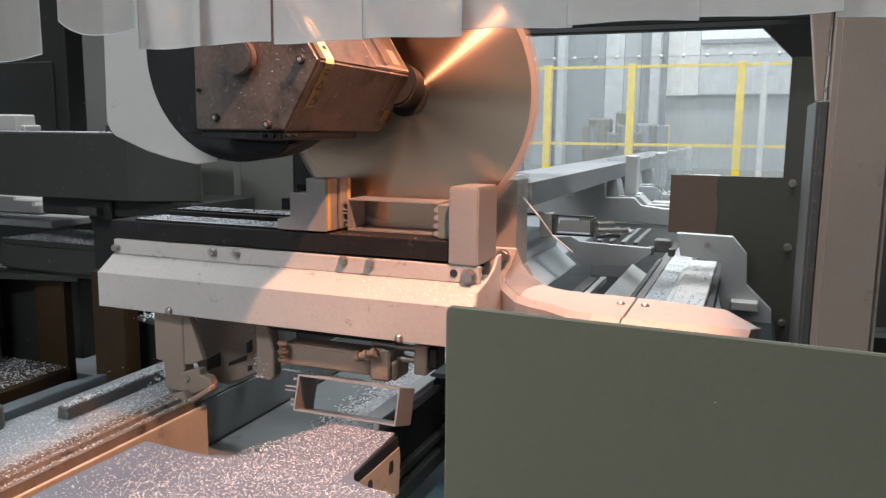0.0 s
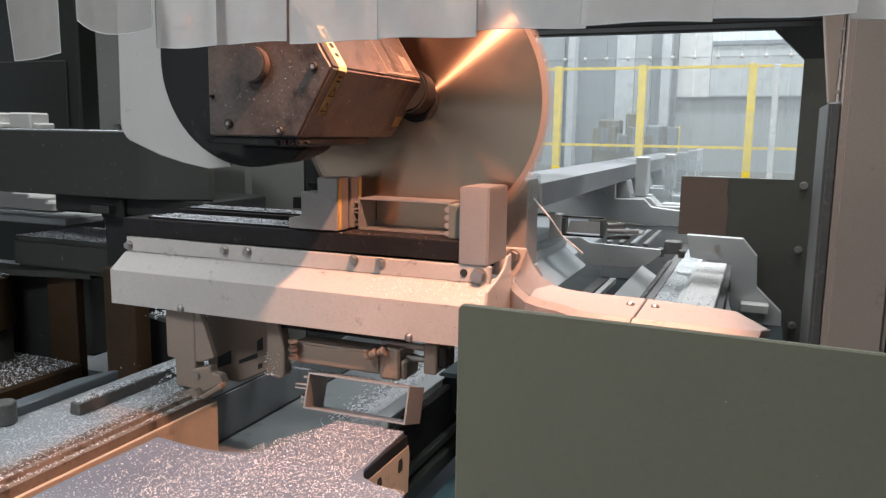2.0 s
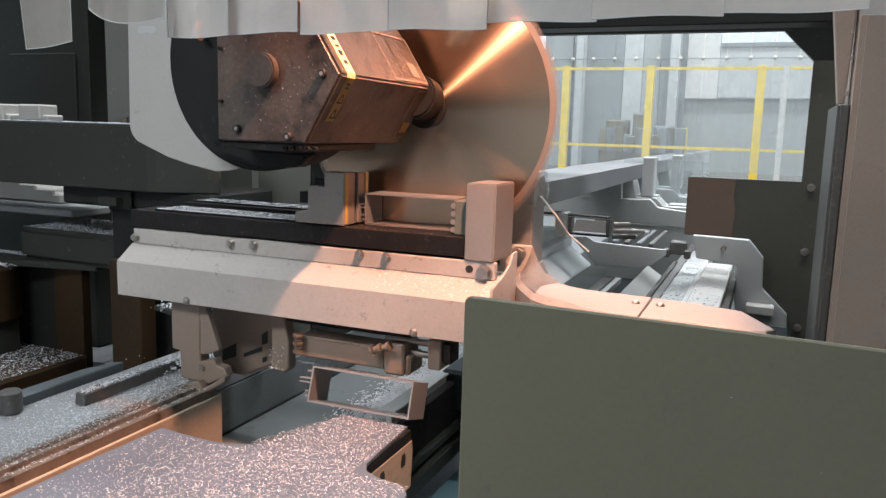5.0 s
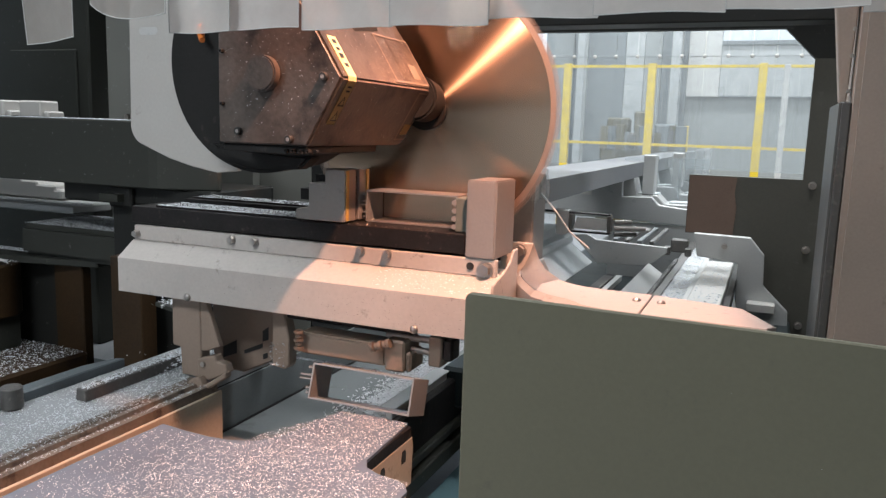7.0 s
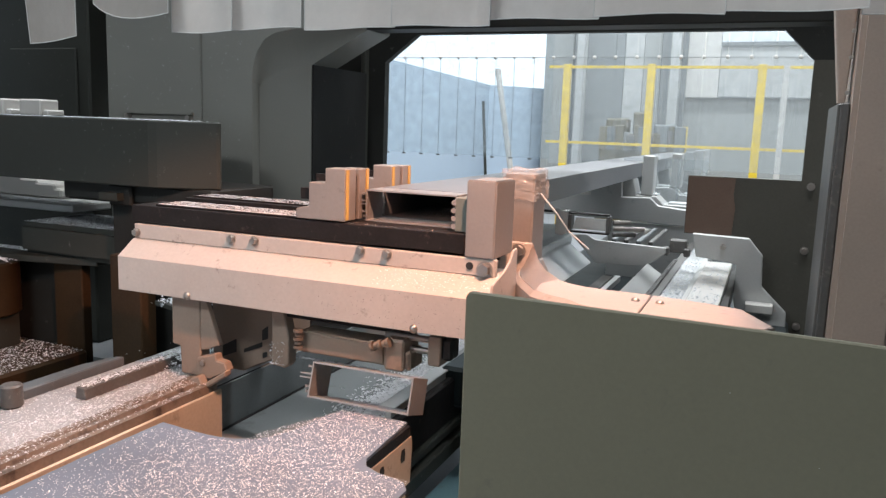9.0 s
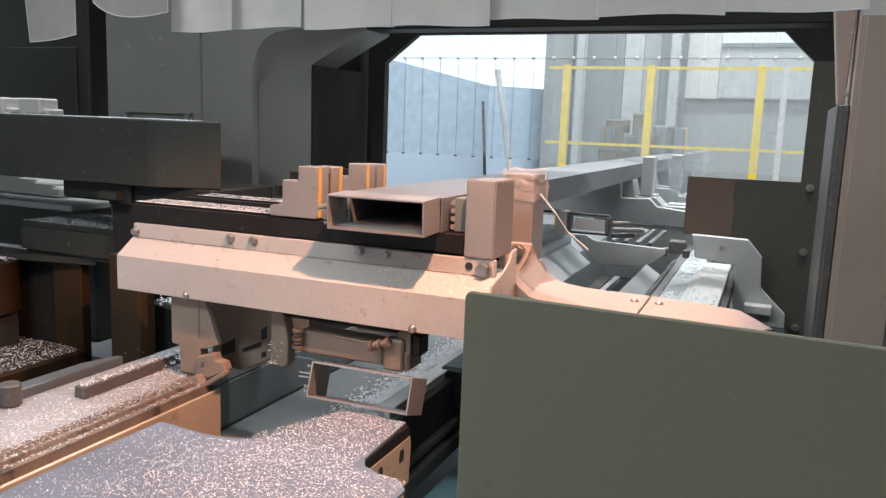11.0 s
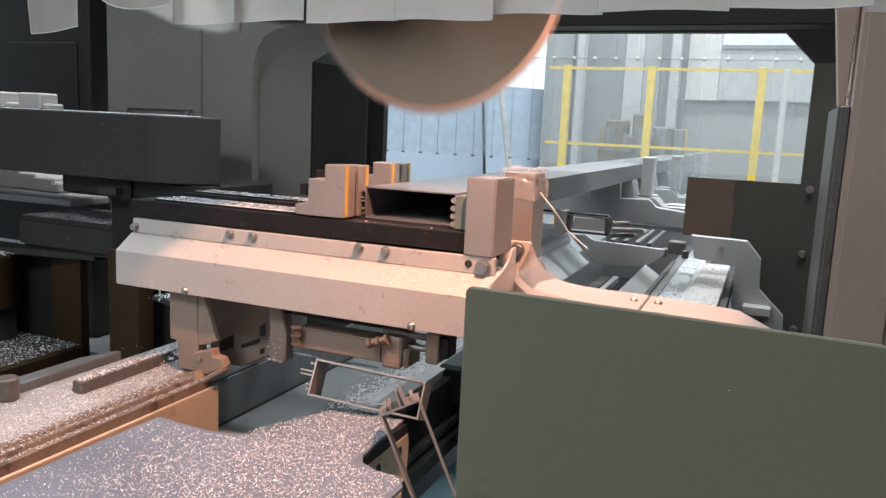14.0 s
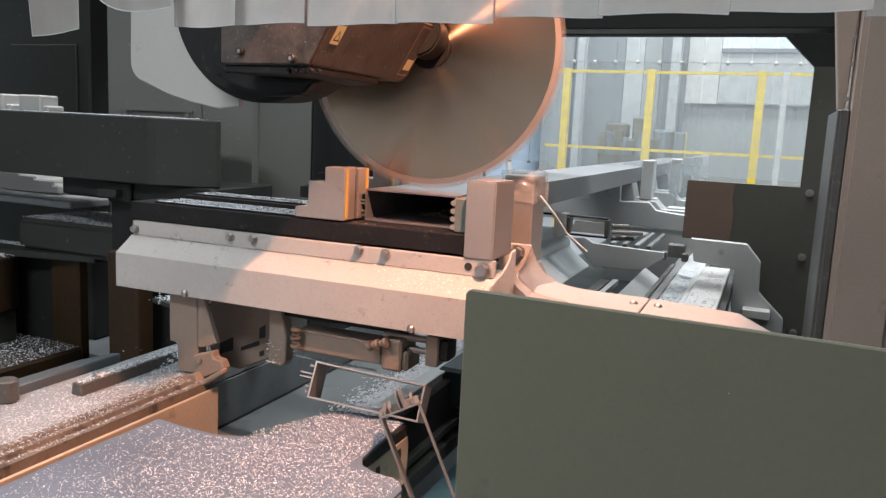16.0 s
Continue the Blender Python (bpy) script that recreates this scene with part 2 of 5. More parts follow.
def soften(bm, w, seg=1):
    bmesh.ops.recalc_face_normals(bm, faces=bm.faces)
    sharp = [e for e in bm.edges if len(e.link_faces) == 2 and e.calc_face_angle() > 0.5]
    bmesh.ops.bevel(bm, geom=sharp, offset=w, segments=seg, affect="EDGES", clamp_overlap=True)
    return bm


def thing(name, base, label, category, group="", kind=""):
    ob = new(name)
    ob.empty_display_size = 0.05
    ob.location = base
    return tagged(ob, label, category, group, kind)


def part(name, bm, material, parent, label="", smooth=False):
    """Links a bmesh in world places as one mesh under a thing or a part."""
    bmesh.ops.recalc_face_normals(bm, faces=bm.faces)
    origin, p = Vector(), parent
    while p:
        origin += p.location
        p = p.parent
    bmesh.ops.translate(bm, verts=bm.verts, vec=-origin)
    me = bpy.data.meshes.new(name)
    bm.to_mesh(me)
    bm.free()
    me.materials.append(material)
    if smooth:
        for f in me.polygons:
            f.use_smooth = True
        me.set_sharp_from_angle(angle=0.6)
    ob = new(name, me)
    ob.parent = parent
    if label:
        tagged(ob, label)
    return ob


def solid(name, bm, material, label="", category="", kind="", group="", smooth=False):
    ob = part(name, bm, material, None, "", smooth)
    return tagged(ob, label, category, group, kind)


def bolt_part(parent, p, axis="y", r=0.011, h=0.012, name="bolt"):
    """A hexagon bolt with a washer whose head faces -y, or up for z."""
    bm = bmesh.new()
    d = Vector((0, -1, 0)) if axis == "y" else Vector((0, 0, 1))
    rod(bm, p, Vector(p) + d * 0.003, r * 1.25, 16)
    rod(bm, Vector(p) + d * 0.003, Vector(p) + d * h, r, 6, r * 0.93)
    return part(name, bm, BOLT, parent)


def screw_part(parent, p, r=0.008, material=None):
    """A socket screw: dark ring with a bright rim and a sunk hexagon."""
    bm = bmesh.new()
    p = Vector(p)
    a = [bm.verts.new(p + Vector((r * f * math.cos(t), d, r * f * math.sin(t)))) for f, d in ((1, 0), (1, -0.006), (0.85, -0.008), (0.5, -0.008), (0.45, -0.002)) for t in [i * math.tau / 14 for i in range(14)]]
    for k in range(4):
        for i in range(14):
            j = (i + 1) % 14
            bm.faces.new((a[k * 14 + i], a[k * 14 + j], a[k * 14 + 14 + j], a[k * 14 + 14 + i]))
    bm.faces.new(a[56:])
    ob = part("socket_screw", bm, material or INK, parent, smooth=True)
    if r > 0.007:
        bm = bmesh.new(); rod(bm, p + Vector((0, -0.0045, 0)), p + Vector((0, -0.0078, 0)), r * 0.46, 6)
        part("socket", bm, STEEL, ob)
    return ob


def flakes(name, count, place, size, material, label, lift=0.6, seed=1):
    """Loose metal chips as small bent flakes in one mesh. place(rng) gives a point."""
    rng = random.Random(seed)
    vs, fs = [], []
    for _ in range(count):
        c = Vector(place(rng))
        a, s = rng.random() * math.tau, size * rng.uniform(0.4, 1.5) ** 1.3
        u = Vector((math.cos(a), math.sin(a), rng.uniform(-lift, lift)))
        v = Vector((-math.sin(a), math.cos(a), rng.uniform(-lift, lift)))
        k = len(vs)
        c.z += s * 0.35
        vs += [c - u * s, c - v * s * 0.35 + Vector((0, 0, s * 0.25)), c + u * s, c + v * s * 0.4, c + Vector((0, 0, s * 0.45))]
        fs += [(k, k + 1, k + 4), (k + 1, k + 2, k + 4), (k + 2, k + 3, k + 4), (k + 3, k, k + 4)]
    me = bpy.data.meshes.new(name)
    me.from_pydata(vs, [], fs)
    me.materials.append(material)
    return tagged(new(name, me), label, "metal chips", kind="stuff")


# ---- hall ----
def hall():
    b = bmesh.new(); box(b, -9, 7, -7, 13, -0.2, 0)
    solid("floor", b, FLOORM, "grey concrete floor of the factory hall", "floor", "structure")
    b = bmesh.new(); box(b, -9, 7, -7, 13, 6, 6.2)
    solid("ceiling", b, CEIL, "pale ceiling of the factory hall", "ceiling", "structure")
    for nm, a in (("wall_west", (-9.2, -9, -7, 13, 0, 6)), ("wall_east", (7, 7.2, -7, 13, 0, 6)), ("wall_south", (-9.2, 7.2, -7.2, -7, 0, 6)), ("wall_north", (-9.2, 7.2, 13, 13.2, 0, 6))):
        b = bmesh.new(); box(b, *a)
        solid(nm, b, HALLW, "white painted wall of the factory hall", "wall", "structure")
    w = tagged(new("window_1"), "tall bright daylight glazing in the hall wall", "window", kind="structure")
    b = bmesh.new(); box(b, -8.4, -1.0, 12.93, 12.97, 1.2, 5.4)
    part("pane", b, SKYLIGHT, w)
    for x in (-8.4, -1.0):
        b = bmesh.new(); box(b, x - 0.04, x + 0.04, 12.86, 12.97, 1.2, 5.4)
        part("window_frame", b, PALE, w)
    # partition behind the machine
    b = bmesh.new()
    prism(b, [(-3.42, 0.4), (-2.89, 5.15), (-3.27, 9.17), (-2.69, 9.9), (-2.69, 9.98), (-3.33, 9.25), (-2.99, 5.15), (-3.52, 0.4)], "z", 0, 1.78)
    solid("partition", b, BLUEW, "blue-grey sheet partition wall behind the machine", "partition", "structure")
    b = bmesh.new(); box(b, -2.3, 3.4, 9.6, 9.75, 0, 1.68)
    solid("wall_1", b, GREYW, "grey lower cladding of the hall wall", "wall", "structure")
    for nm, x0, x1, z0, z1, m_, lab in (("wall_2", -2.56, -2.15, 0.0, 3.6, GREYW, "grey cladding panel of the hall wall"), ("wall_3", -2.15, -1.43, 0.0, 3.6, SLATE, "slate-grey cladding bay of the hall wall"),
                                        ("wall_4", -1.43, -1.17, 0.0, 3.6, PALE, "pale pier between the cladding bays"), ("wall_5", -1.17, -0.94, 0.0, 3.6, GREYW, "grey cladding bay beside the pier"),
                                        ("wall_6", -0.94, -0.60, 0.0, 3.6, SLATE, "slate-grey narrow bay of the hall wall"), ("wall_7", -0.60, -0.18, 1.67, 3.6, WHITE, "white panel high on the hall wall"),
                                        ("wall_8", -0.18, 3.4, 1.685, 2.34, PALE, "pale grey panel band on the hall wall"), ("wall_9", -0.18, 3.4, 2.38, 3.6, HALLW, "white upper hall wall")):
        b = bmesh.new(); box(b, x0 + 0.004, x1 - 0.004, 9.50, 9.595, z0, z1)
        solid(nm, b, m_, lab, "wall", "structure")
    b = bmesh.new(); box(b, -0.18, 3.4, 9.46, 9.498, 2.335, 2.385)
    solid("wall_trim", b, SLATE, "dark rail between the wall panels", "trim", "structure")
    for x, w_ in ((-1.98, 0.10), (-0.72, 0.12)):
        c = thing("hall_column", (x, 9.3, 0), "pale grey steel column in the hall", "column", "hall columns")
        b = bmesh.new(); box(b, x - w_ / 2, x + w_ / 2, 9.2, 9.24, 0, 3.4); box(b, x - w_ / 2, x + w_ / 2, 9.36, 9.4, 0, 3.4); box(b, x - 0.02, x + 0.02, 9.24, 9.36, 0, 3.4)
        part("shaft", b, PALE, c)
        b = bmesh.new(); box(b, x - w_ / 2 - 0.05, x + w_ / 2 + 0.05, 9.15, 9.45, 0, 0.03)
        part("base_plate", b, PALE, c)
    # machine standing far off behind the fence
    m = thing("far_machine", (-0.9, 8.3, 0), "ochre and grey machine standing far behind the fence", "machine")
    b = bmesh.new(); box(b, -1.45, -0.62, 8.2, 8.7, 0, 1.16)
    part("body", soften(b, 0.03), OCHRE, m)
    for x0, x1, z1 in ((-1.38, -1.12, 1.34), (-1.05, -0.86, 1.42), (-0.80, -0.55, 1.28)):
        b = bmesh.new(); box(b, x0, x1, 8.22, 8.5, 1.16, z1)
        part("unit", soften(b, 0.02), OCHRE if x0 < -1 else SLATE, m)
    rng = random.Random(5)
    for k in range(14):
        x, w, h = -1.45 + k * 0.07, rng.uniform(0.05, 0.13), rng.uniform(0.02, 0.15)
        b = bmesh.new(); box(b, x, x + w, 8.1 + rng.uniform(0, 0.09), 8.19, 0.95, 1.12 + h)
        part("fitting", soften(b, 0.008), (OCHRE, SLATE, ANGLE)[k % 3], m)
    b = bmesh.new(); box(b, -0.46, -0.40, 8.2, 8.26, 0, 1.26)
    part("guard_post", soften(b, 0.01), FENCEY, m, "yellow guard post")


def fence():
    f = thing("safety_fence", (-0.4, 5.9, 0), "yellow safety fence with posts, rails and fine mesh", "fence")
    for x in (-1.322, -0.535, 0.41, 1.35):
        b = bmesh.new(); box(b, x - 0.035, x + 0.035, 5.87, 5.93, 0, 1.79); box(b, x - 0.09, x + 0.09, 5.82, 5.98, 0, 0.012)
        part("post", soften(b, 0.004), FENCEY, f)
    for z in (1.765, 1.055):
        b = bmesh.new(); box(b, -1.5, 1.4, 5.885, 5.915, z - 0.012, z + 0.012)
        part("rail", b, FENCEY, f)
    b = bmesh.new()
    for i in range(58):
        box(b, -1.48 + i * 0.05, -1.4788 + i * 0.05, 5.8985, 5.8997, 0.15, 1.75)
    part("mesh_panel", b, PALE, f, "fine grey wire mesh")
    p = thing("white_post", (0.63, 5.6, 0), "slim white upright post", "post")
    b = bmesh.new(); box(b, 0.575, 0.625, 5.55, 5.6, 0, 1.75)
    part("shaft", soften(b, 0.006), WHITE, p)
    for (x0, z0, x1, z1, r) in ((-1.585, 1.64, -1.276, 0.1, 0.024), (-1.70, 1.38, -1.59, 0.1, 0.012)):
        q = thing("leaning_bar", (x1, 4.6, 0.1), "long pale bar leaning upright behind the machine", "bar", "leaning bars")
        b = bmesh.new(); rod(b, (x1, 4.6, 0.0), (x0, 4.62, z0), r, 10)
        part("bar", b, WHITE if r > 0.02 else DARK, q)


def screen():
    s = thing("clear_screen", (-0.8, 3.84, 0), "clear polycarbonate strip screen fixed with round screws", "screen")
    for i in range(22):
        x = -2.333 + i * 0.1425
        y = 3.84 + 0.006 * (i % 2)
        clear = x < -1.0
        b = bmesh.new(); box(b, x + 0.002, x + 0.1405, y, y + 0.004, 0.957 if clear else 0.93, 1.95)
        st = part("strip", b, CLEARER if clear else CLEAR, s)
        b = bmesh.new(); box(b, x - 0.0008, x + 0.0016, y, y + 0.004, 0.957 if clear else 0.93, 1.66)
        if clear:
            box(b, x - 0.012, x + 0.016, y - 0.002, y + 0.006, 0.945, 0.9565)
        part("edge", b, CHUTE if clear else CLEARER, st, "dark edge of the strip" if clear else "")
        b = bmesh.new(); bmesh.ops.create_uvsphere(b, u_segments=12, v_segments=8, radius=0.013, matrix=Matrix.LocRotScale((x, 3.83, 1.657), None, (1, 0.4, 1)))
        part("screw", b, ALU if clear else WHITE, s, smooth=True)
    b = bmesh.new(); rod(b, (-2.33, 3.832, 1.657), (0.80, 3.832, 1.657), 0.0025, 8)
    part("wire", b, CHUTE, s, "thin dark wire along the screws")
    b = bmesh.new(); box(b, -2.3, 0.8, 3.86, 3.9, 1.95, 2.05)
    part("rail", b, DARK, s)
    for x, y in ((-0.235, 3.0), (-0.08, 3.02), (0.07, 3.0)):
        p = thing("hanging_strip", (x, y, 0.58), "clear hanging plastic strip over the conveyor", "plastic strip", "hanging clear strips")
        b = bmesh.new(); box(b, x, x + 0.16, y, y + 0.004, 0.58, 1.02)
        part("strip", b, CLEAR, p)


# ---- machine enclosure ----
def enclosure():
    y0, y1 = 1.62, 1.66
    b = bmesh.new()
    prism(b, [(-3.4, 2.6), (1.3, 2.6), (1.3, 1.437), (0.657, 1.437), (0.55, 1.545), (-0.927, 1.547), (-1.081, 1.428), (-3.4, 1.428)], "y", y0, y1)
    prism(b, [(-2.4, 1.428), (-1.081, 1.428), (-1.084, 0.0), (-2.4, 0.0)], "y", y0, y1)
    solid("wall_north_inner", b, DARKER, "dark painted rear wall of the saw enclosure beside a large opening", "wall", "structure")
    b = bmesh.new(); prism(b, [(0.657, 1.437), (1.3, 1.437), (1.3, 0.0), (0.49, 0.0), (0.49, 0.772), (0.255, 0.772), (0.255, 0.999), (0.657, 0.999)], "y", y0, y1)
    w = solid("wall_north_machine", b, MACHW, "dark olive painted rear panel of the saw enclosure", "wall", "structure")
    # warm spill of the lamp, painted as a brown patch
    b = bmesh.new(); prism(b, [(0.257, 0.775), (0.430, 0.775), (0.436, 0.88), (0.425, 0.935), (0.43, 0.996), (0.257, 0.996)], "y", 1.616, 1.6195)
    part("lamp_spill_patch", b, SPILL, w, "warm brown patch of lamp spill painted on the panel")
    for x, z in ((0.69, 0.98), (0.69, 0.74), (0.69, 0.45), (-1.0, 1.60), (-0.6, 1.60), (-0.2, 1.60), (0.2, 1.60), (0.6, 1.60)):
        bolt_part(w, (x, 1.62, z), r=0.012, h=0.014)
    b = bmesh.new(); box(b, 1.3, 1.34, -0.95, 1.66, 0, 2.6)
    solid("wall_east_machine", b, DARKER, "dark side wall of the saw enclosure", "wall", "structure")
    # roof out of view; its outline is cut to shape the light below
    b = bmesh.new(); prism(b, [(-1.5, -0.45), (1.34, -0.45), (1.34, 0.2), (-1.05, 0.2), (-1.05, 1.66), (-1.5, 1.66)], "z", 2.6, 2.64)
    solid("unseen_roof", b, DARKER, "dark unseen roof sheet, cut to let hall light into the enclosure", "roof", "structure")
    # left panel and portal column
    c = thing("portal_column", (-1.6, 1.3, 0), "dark grey painted portal column of the saw", "machine column")
    b = bmesh.new(); box(b, -2.147, -1.6395, 1.060, 1.55, 0, 2.6)
    part("side_panel", soften(b, 0.003), PANEL, c)
    arch = [(-1.388, 1.30), (-1.384, 1.36), (-1.366, 1.42), (-1.33, 1.467), (-1.28, 1.492), (-1.20, 1.503), (-1.05, 1.515), (-0.90, 1.53)]
    foot = [(-1.388, 1.29), (-1.36, 1.315), (-1.32, 1.338), (-1.28, 1.355), (-1.22, 1.366), (-1.143, 1.372), (-1.02, 1.443), (-0.90, 1.502)]
    b = bmesh.new(); prism(b, [(-1.6355, 2.6), (-1.6355, 0.0), (-1.388, 0.0)] + arch + [(-0.90, 2.6)], "y", 1.064, 1.110)
    part("middle_panel", b, PANEL, c)
    rng = random.Random(8)
    b = bmesh.new()
    for i in range(90):
        bmesh.ops.create_icosphere(b, subdivisions=1, radius=rng.uniform(0.003, 0.0055), matrix=Matrix.Translation((-1.6375 + rng.uniform(-0.001, 0.001), 1.0615, 0.9 + i * 0.0095)))
    part("weld_seam", b, PANEL, c, "rough weld seam between the panels", smooth=True)
    b = bmesh.new()
    grid = [[b.verts.new((u[0] + (f[0] - u[0]) * k / 6, 1.066 + 0.046 * math.sin(k / 6 * math.pi / 2), u[1] + (f[1] - u[1]) * k / 6)) for k in range(7)] for u, f in zip(arch, foot)]
    for p, q in zip(grid, grid[1:]):
        for k in range(6):
            b.faces.new((p[k], q[k], q[k + 1], p[k + 1]))
    part("cove", b, PANEL, c, "rounded sheet cove of the portal", smooth=True)
    b = bmesh.new(); prism(b, [(-1.6355, 0.0), (-1.143, 0.0), (-1.143, 1.372), (-0.90, 1.502), (-0.90, 1.62), (-1.6355, 1.62)], "y", 1.1125, 1.30)
    part("inner_panel", b, PANEL, c)
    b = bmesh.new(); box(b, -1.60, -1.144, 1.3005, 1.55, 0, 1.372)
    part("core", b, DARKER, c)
    # thin black sheet added to darken the shaded inner face
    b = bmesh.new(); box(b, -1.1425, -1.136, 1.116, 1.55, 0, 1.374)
    part("inner_shade", b, DRUM, c, "black sheet standing in for the shade inside the opening")
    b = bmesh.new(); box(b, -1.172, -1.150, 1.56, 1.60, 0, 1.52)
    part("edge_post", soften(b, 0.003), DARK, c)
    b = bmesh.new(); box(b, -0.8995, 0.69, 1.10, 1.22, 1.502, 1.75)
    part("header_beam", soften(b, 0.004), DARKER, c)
    b = bmesh.new(); box(b, -2.05, -1.68, 1.045, 1.06, 1.165, 1.175)
    part("ledge", b, PANEL, c)
    for x in (-2.03, -1.70):
        bolt_part(c, (x, 1.058, 1.152), r=0.014, h=0.016)
    # right column
    c = thing("door_post", (0.72, 0.6, 0), "brown-grey painted upright post beside a steel angle", "post")
    b = bmesh.new(); box(b, 0.70, 0.83, 0.42, 0.8, 0, 2.6)
    part("post", soften(b, 0.012, 2), POSTM, c, smooth=True)
    b = bmesh.new(); box(b, 0.674, 0.696, 0.47, 0.80, 0, 1.235); box(b, 0.680, 0.699, 0.455, 0.4695, 0, 1.235)
    part("guide_angle", soften(b, 0.003), ANGLE, c, "worn steel guide angle")
    b = bmesh.new(); prism(b, [(0.630, 1.60), (0.700, 1.60), (0.690, 1.235), (0.676, 1.235)], "y", 0.5, 0.56)
    part("gusset", soften(b, 0.003), POSTM, c)
    for z in (1.26, 1.34, 1.40):
        bolt_part(c, (0.692, 0.50, z), r=0.004, h=0.006)
    b = bmesh.new(); prism(b, [(0.83, 0.0), (1.3, 0.0), (1.3, 0.62), (0.83, 0.60)], "y", 0.9, 1.0)
    solid("side_box", soften(b, 0.01), DARK, "dark box behind the post with chips on it", "machine box")


def front_plate():
    b = bmesh.new()
    prism(b, [(0.296, 0.0), (0.296, 0.996), (0.300, 1.0005), (1.2, 0.988), (1.2, 0.0)], "y", -0.890, -0.884)
    p = solid("front_guard_plate", soften(b, 0.0015), OLIVE, "olive-grey painted steel guard plate standing upright", "guard plate")
    return p


def curtain():
    """Overlapping PVC strips on a rail; the two at the end hang askew."""
    r = thing("strip_curtain", (0.3, -0.9, 1.6), "scratched translucent PVC strip curtain across the saw opening", "strip curtain")
    b = bmesh.new(); box(b, -0.5, 1.3, -0.925, -0.885, 1.55, 1.60)
    part("rail", b, DARK, r)
    for x in (-0.4, 0.4, 1.2):
        b = bmesh.new(); box(b, x, x + 0.04, -0.915, -0.895, 1.60, 2.6)
        part("hanger", b, DARK, r)
    rng = random.Random(3)
    rows = ((-0.270, -0.166, 1.228, -7), (-0.138, -0.027, 1.247, -4), (-0.027, 0.051, 1.2335, 0), (0.036, 0.1235, 1.2365, 1), (0.130, 0.2235, 1.2345, -1),
            (0.2215, 0.314, 1.2355, 1.2), (0.312, 0.404, 1.2405, -1), (0.402, 0.501, 1.2410, 0), (0.5015, 0.597, 1.2415, 0), (0.594, 0.69, 1.238, 0), (0.688, 0.78, 1.239, 0), (0.778, 0.87, 1.24, 0))
    for i, (x0, x1, z, tilt) in enumerate(rows):
        b = bmesh.new()
        nx, nz = 8, 14
        y = -0.900 - 0.004 * (i % 3)
        amp, ph = (0.02 if i < 2 else 0.003), rng.random() * 6
        g = [[None] * (nz + 1) for _ in range(nx + 1)]
        for a in range(nx + 1):
            for c in range(nz + 1):
                u, v = a / nx, c / nz
                x = x0 + (x1 - x0) * u + math.tan(radians(tilt)) * (-(1 - v)) * 0.10 * (1 if i < 2 else 0.1)
                g[a][c] = b.verts.new((x, y + amp * math.sin(2.2 * u + ph) * (1 - v), z + (1.57 - z) * v + ((0.004 * u if i == 0 else 0.017 * (1.6 * u - 1.05) ** 2 - 0.001) * (1 - v) if i < 2 else 0.001 * math.sin(5 * u + ph) * (1 - v))))
        for a in range(nx):
            for c in range(nz):
                b.faces.new((g[a][c], g[a + 1][c], g[a + 1][c + 1], g[a][c + 1]))
        bmesh.ops.solidify(b, geom=b.faces, thickness=0.002)
        side = [[g[a][0].co.copy() for a in range(nx + 1)], [g[0][c].co.copy() for c in range(nz + 1)], [g[nx][c].co.copy() for c in range(nz + 1)]]
        st = part("strip", b, CURT3 if i < 2 else CURT if i % 3 else CURT2, r, smooth=True)
        b = bmesh.new()
        for line in side:
            for p, q in zip(line, line[1:]):
                rod(b, p, q, 0.0005, 6)
        part("edge", b, PVCEDGE, st)


def work_lamp():
    t = thing("work_lamp", (LAMP[0], LAMP[1], LAMP[2]), "small warm machine lamp under the roof", "lamp")
    b = bmesh.new(); rod(b, (LAMP[0] + 0.07, LAMP[1] - 0.02, LAMP[2] + 0.11), (LAMP[0] + 0.02, LAMP[1] - 0.005, LAMP[2] + 0.03), 0.05, 20)
    part("housing", b, DARK, t)
    b = bmesh.new(); rod(b, (LAMP[0] + 0.07, LAMP[1] - 0.02, LAMP[2] + 0.1), (LAMP[0] + 0.1, LAMP[1] - 0.02, 2.6), 0.012, 10)
    part("arm", b, DARK, t)


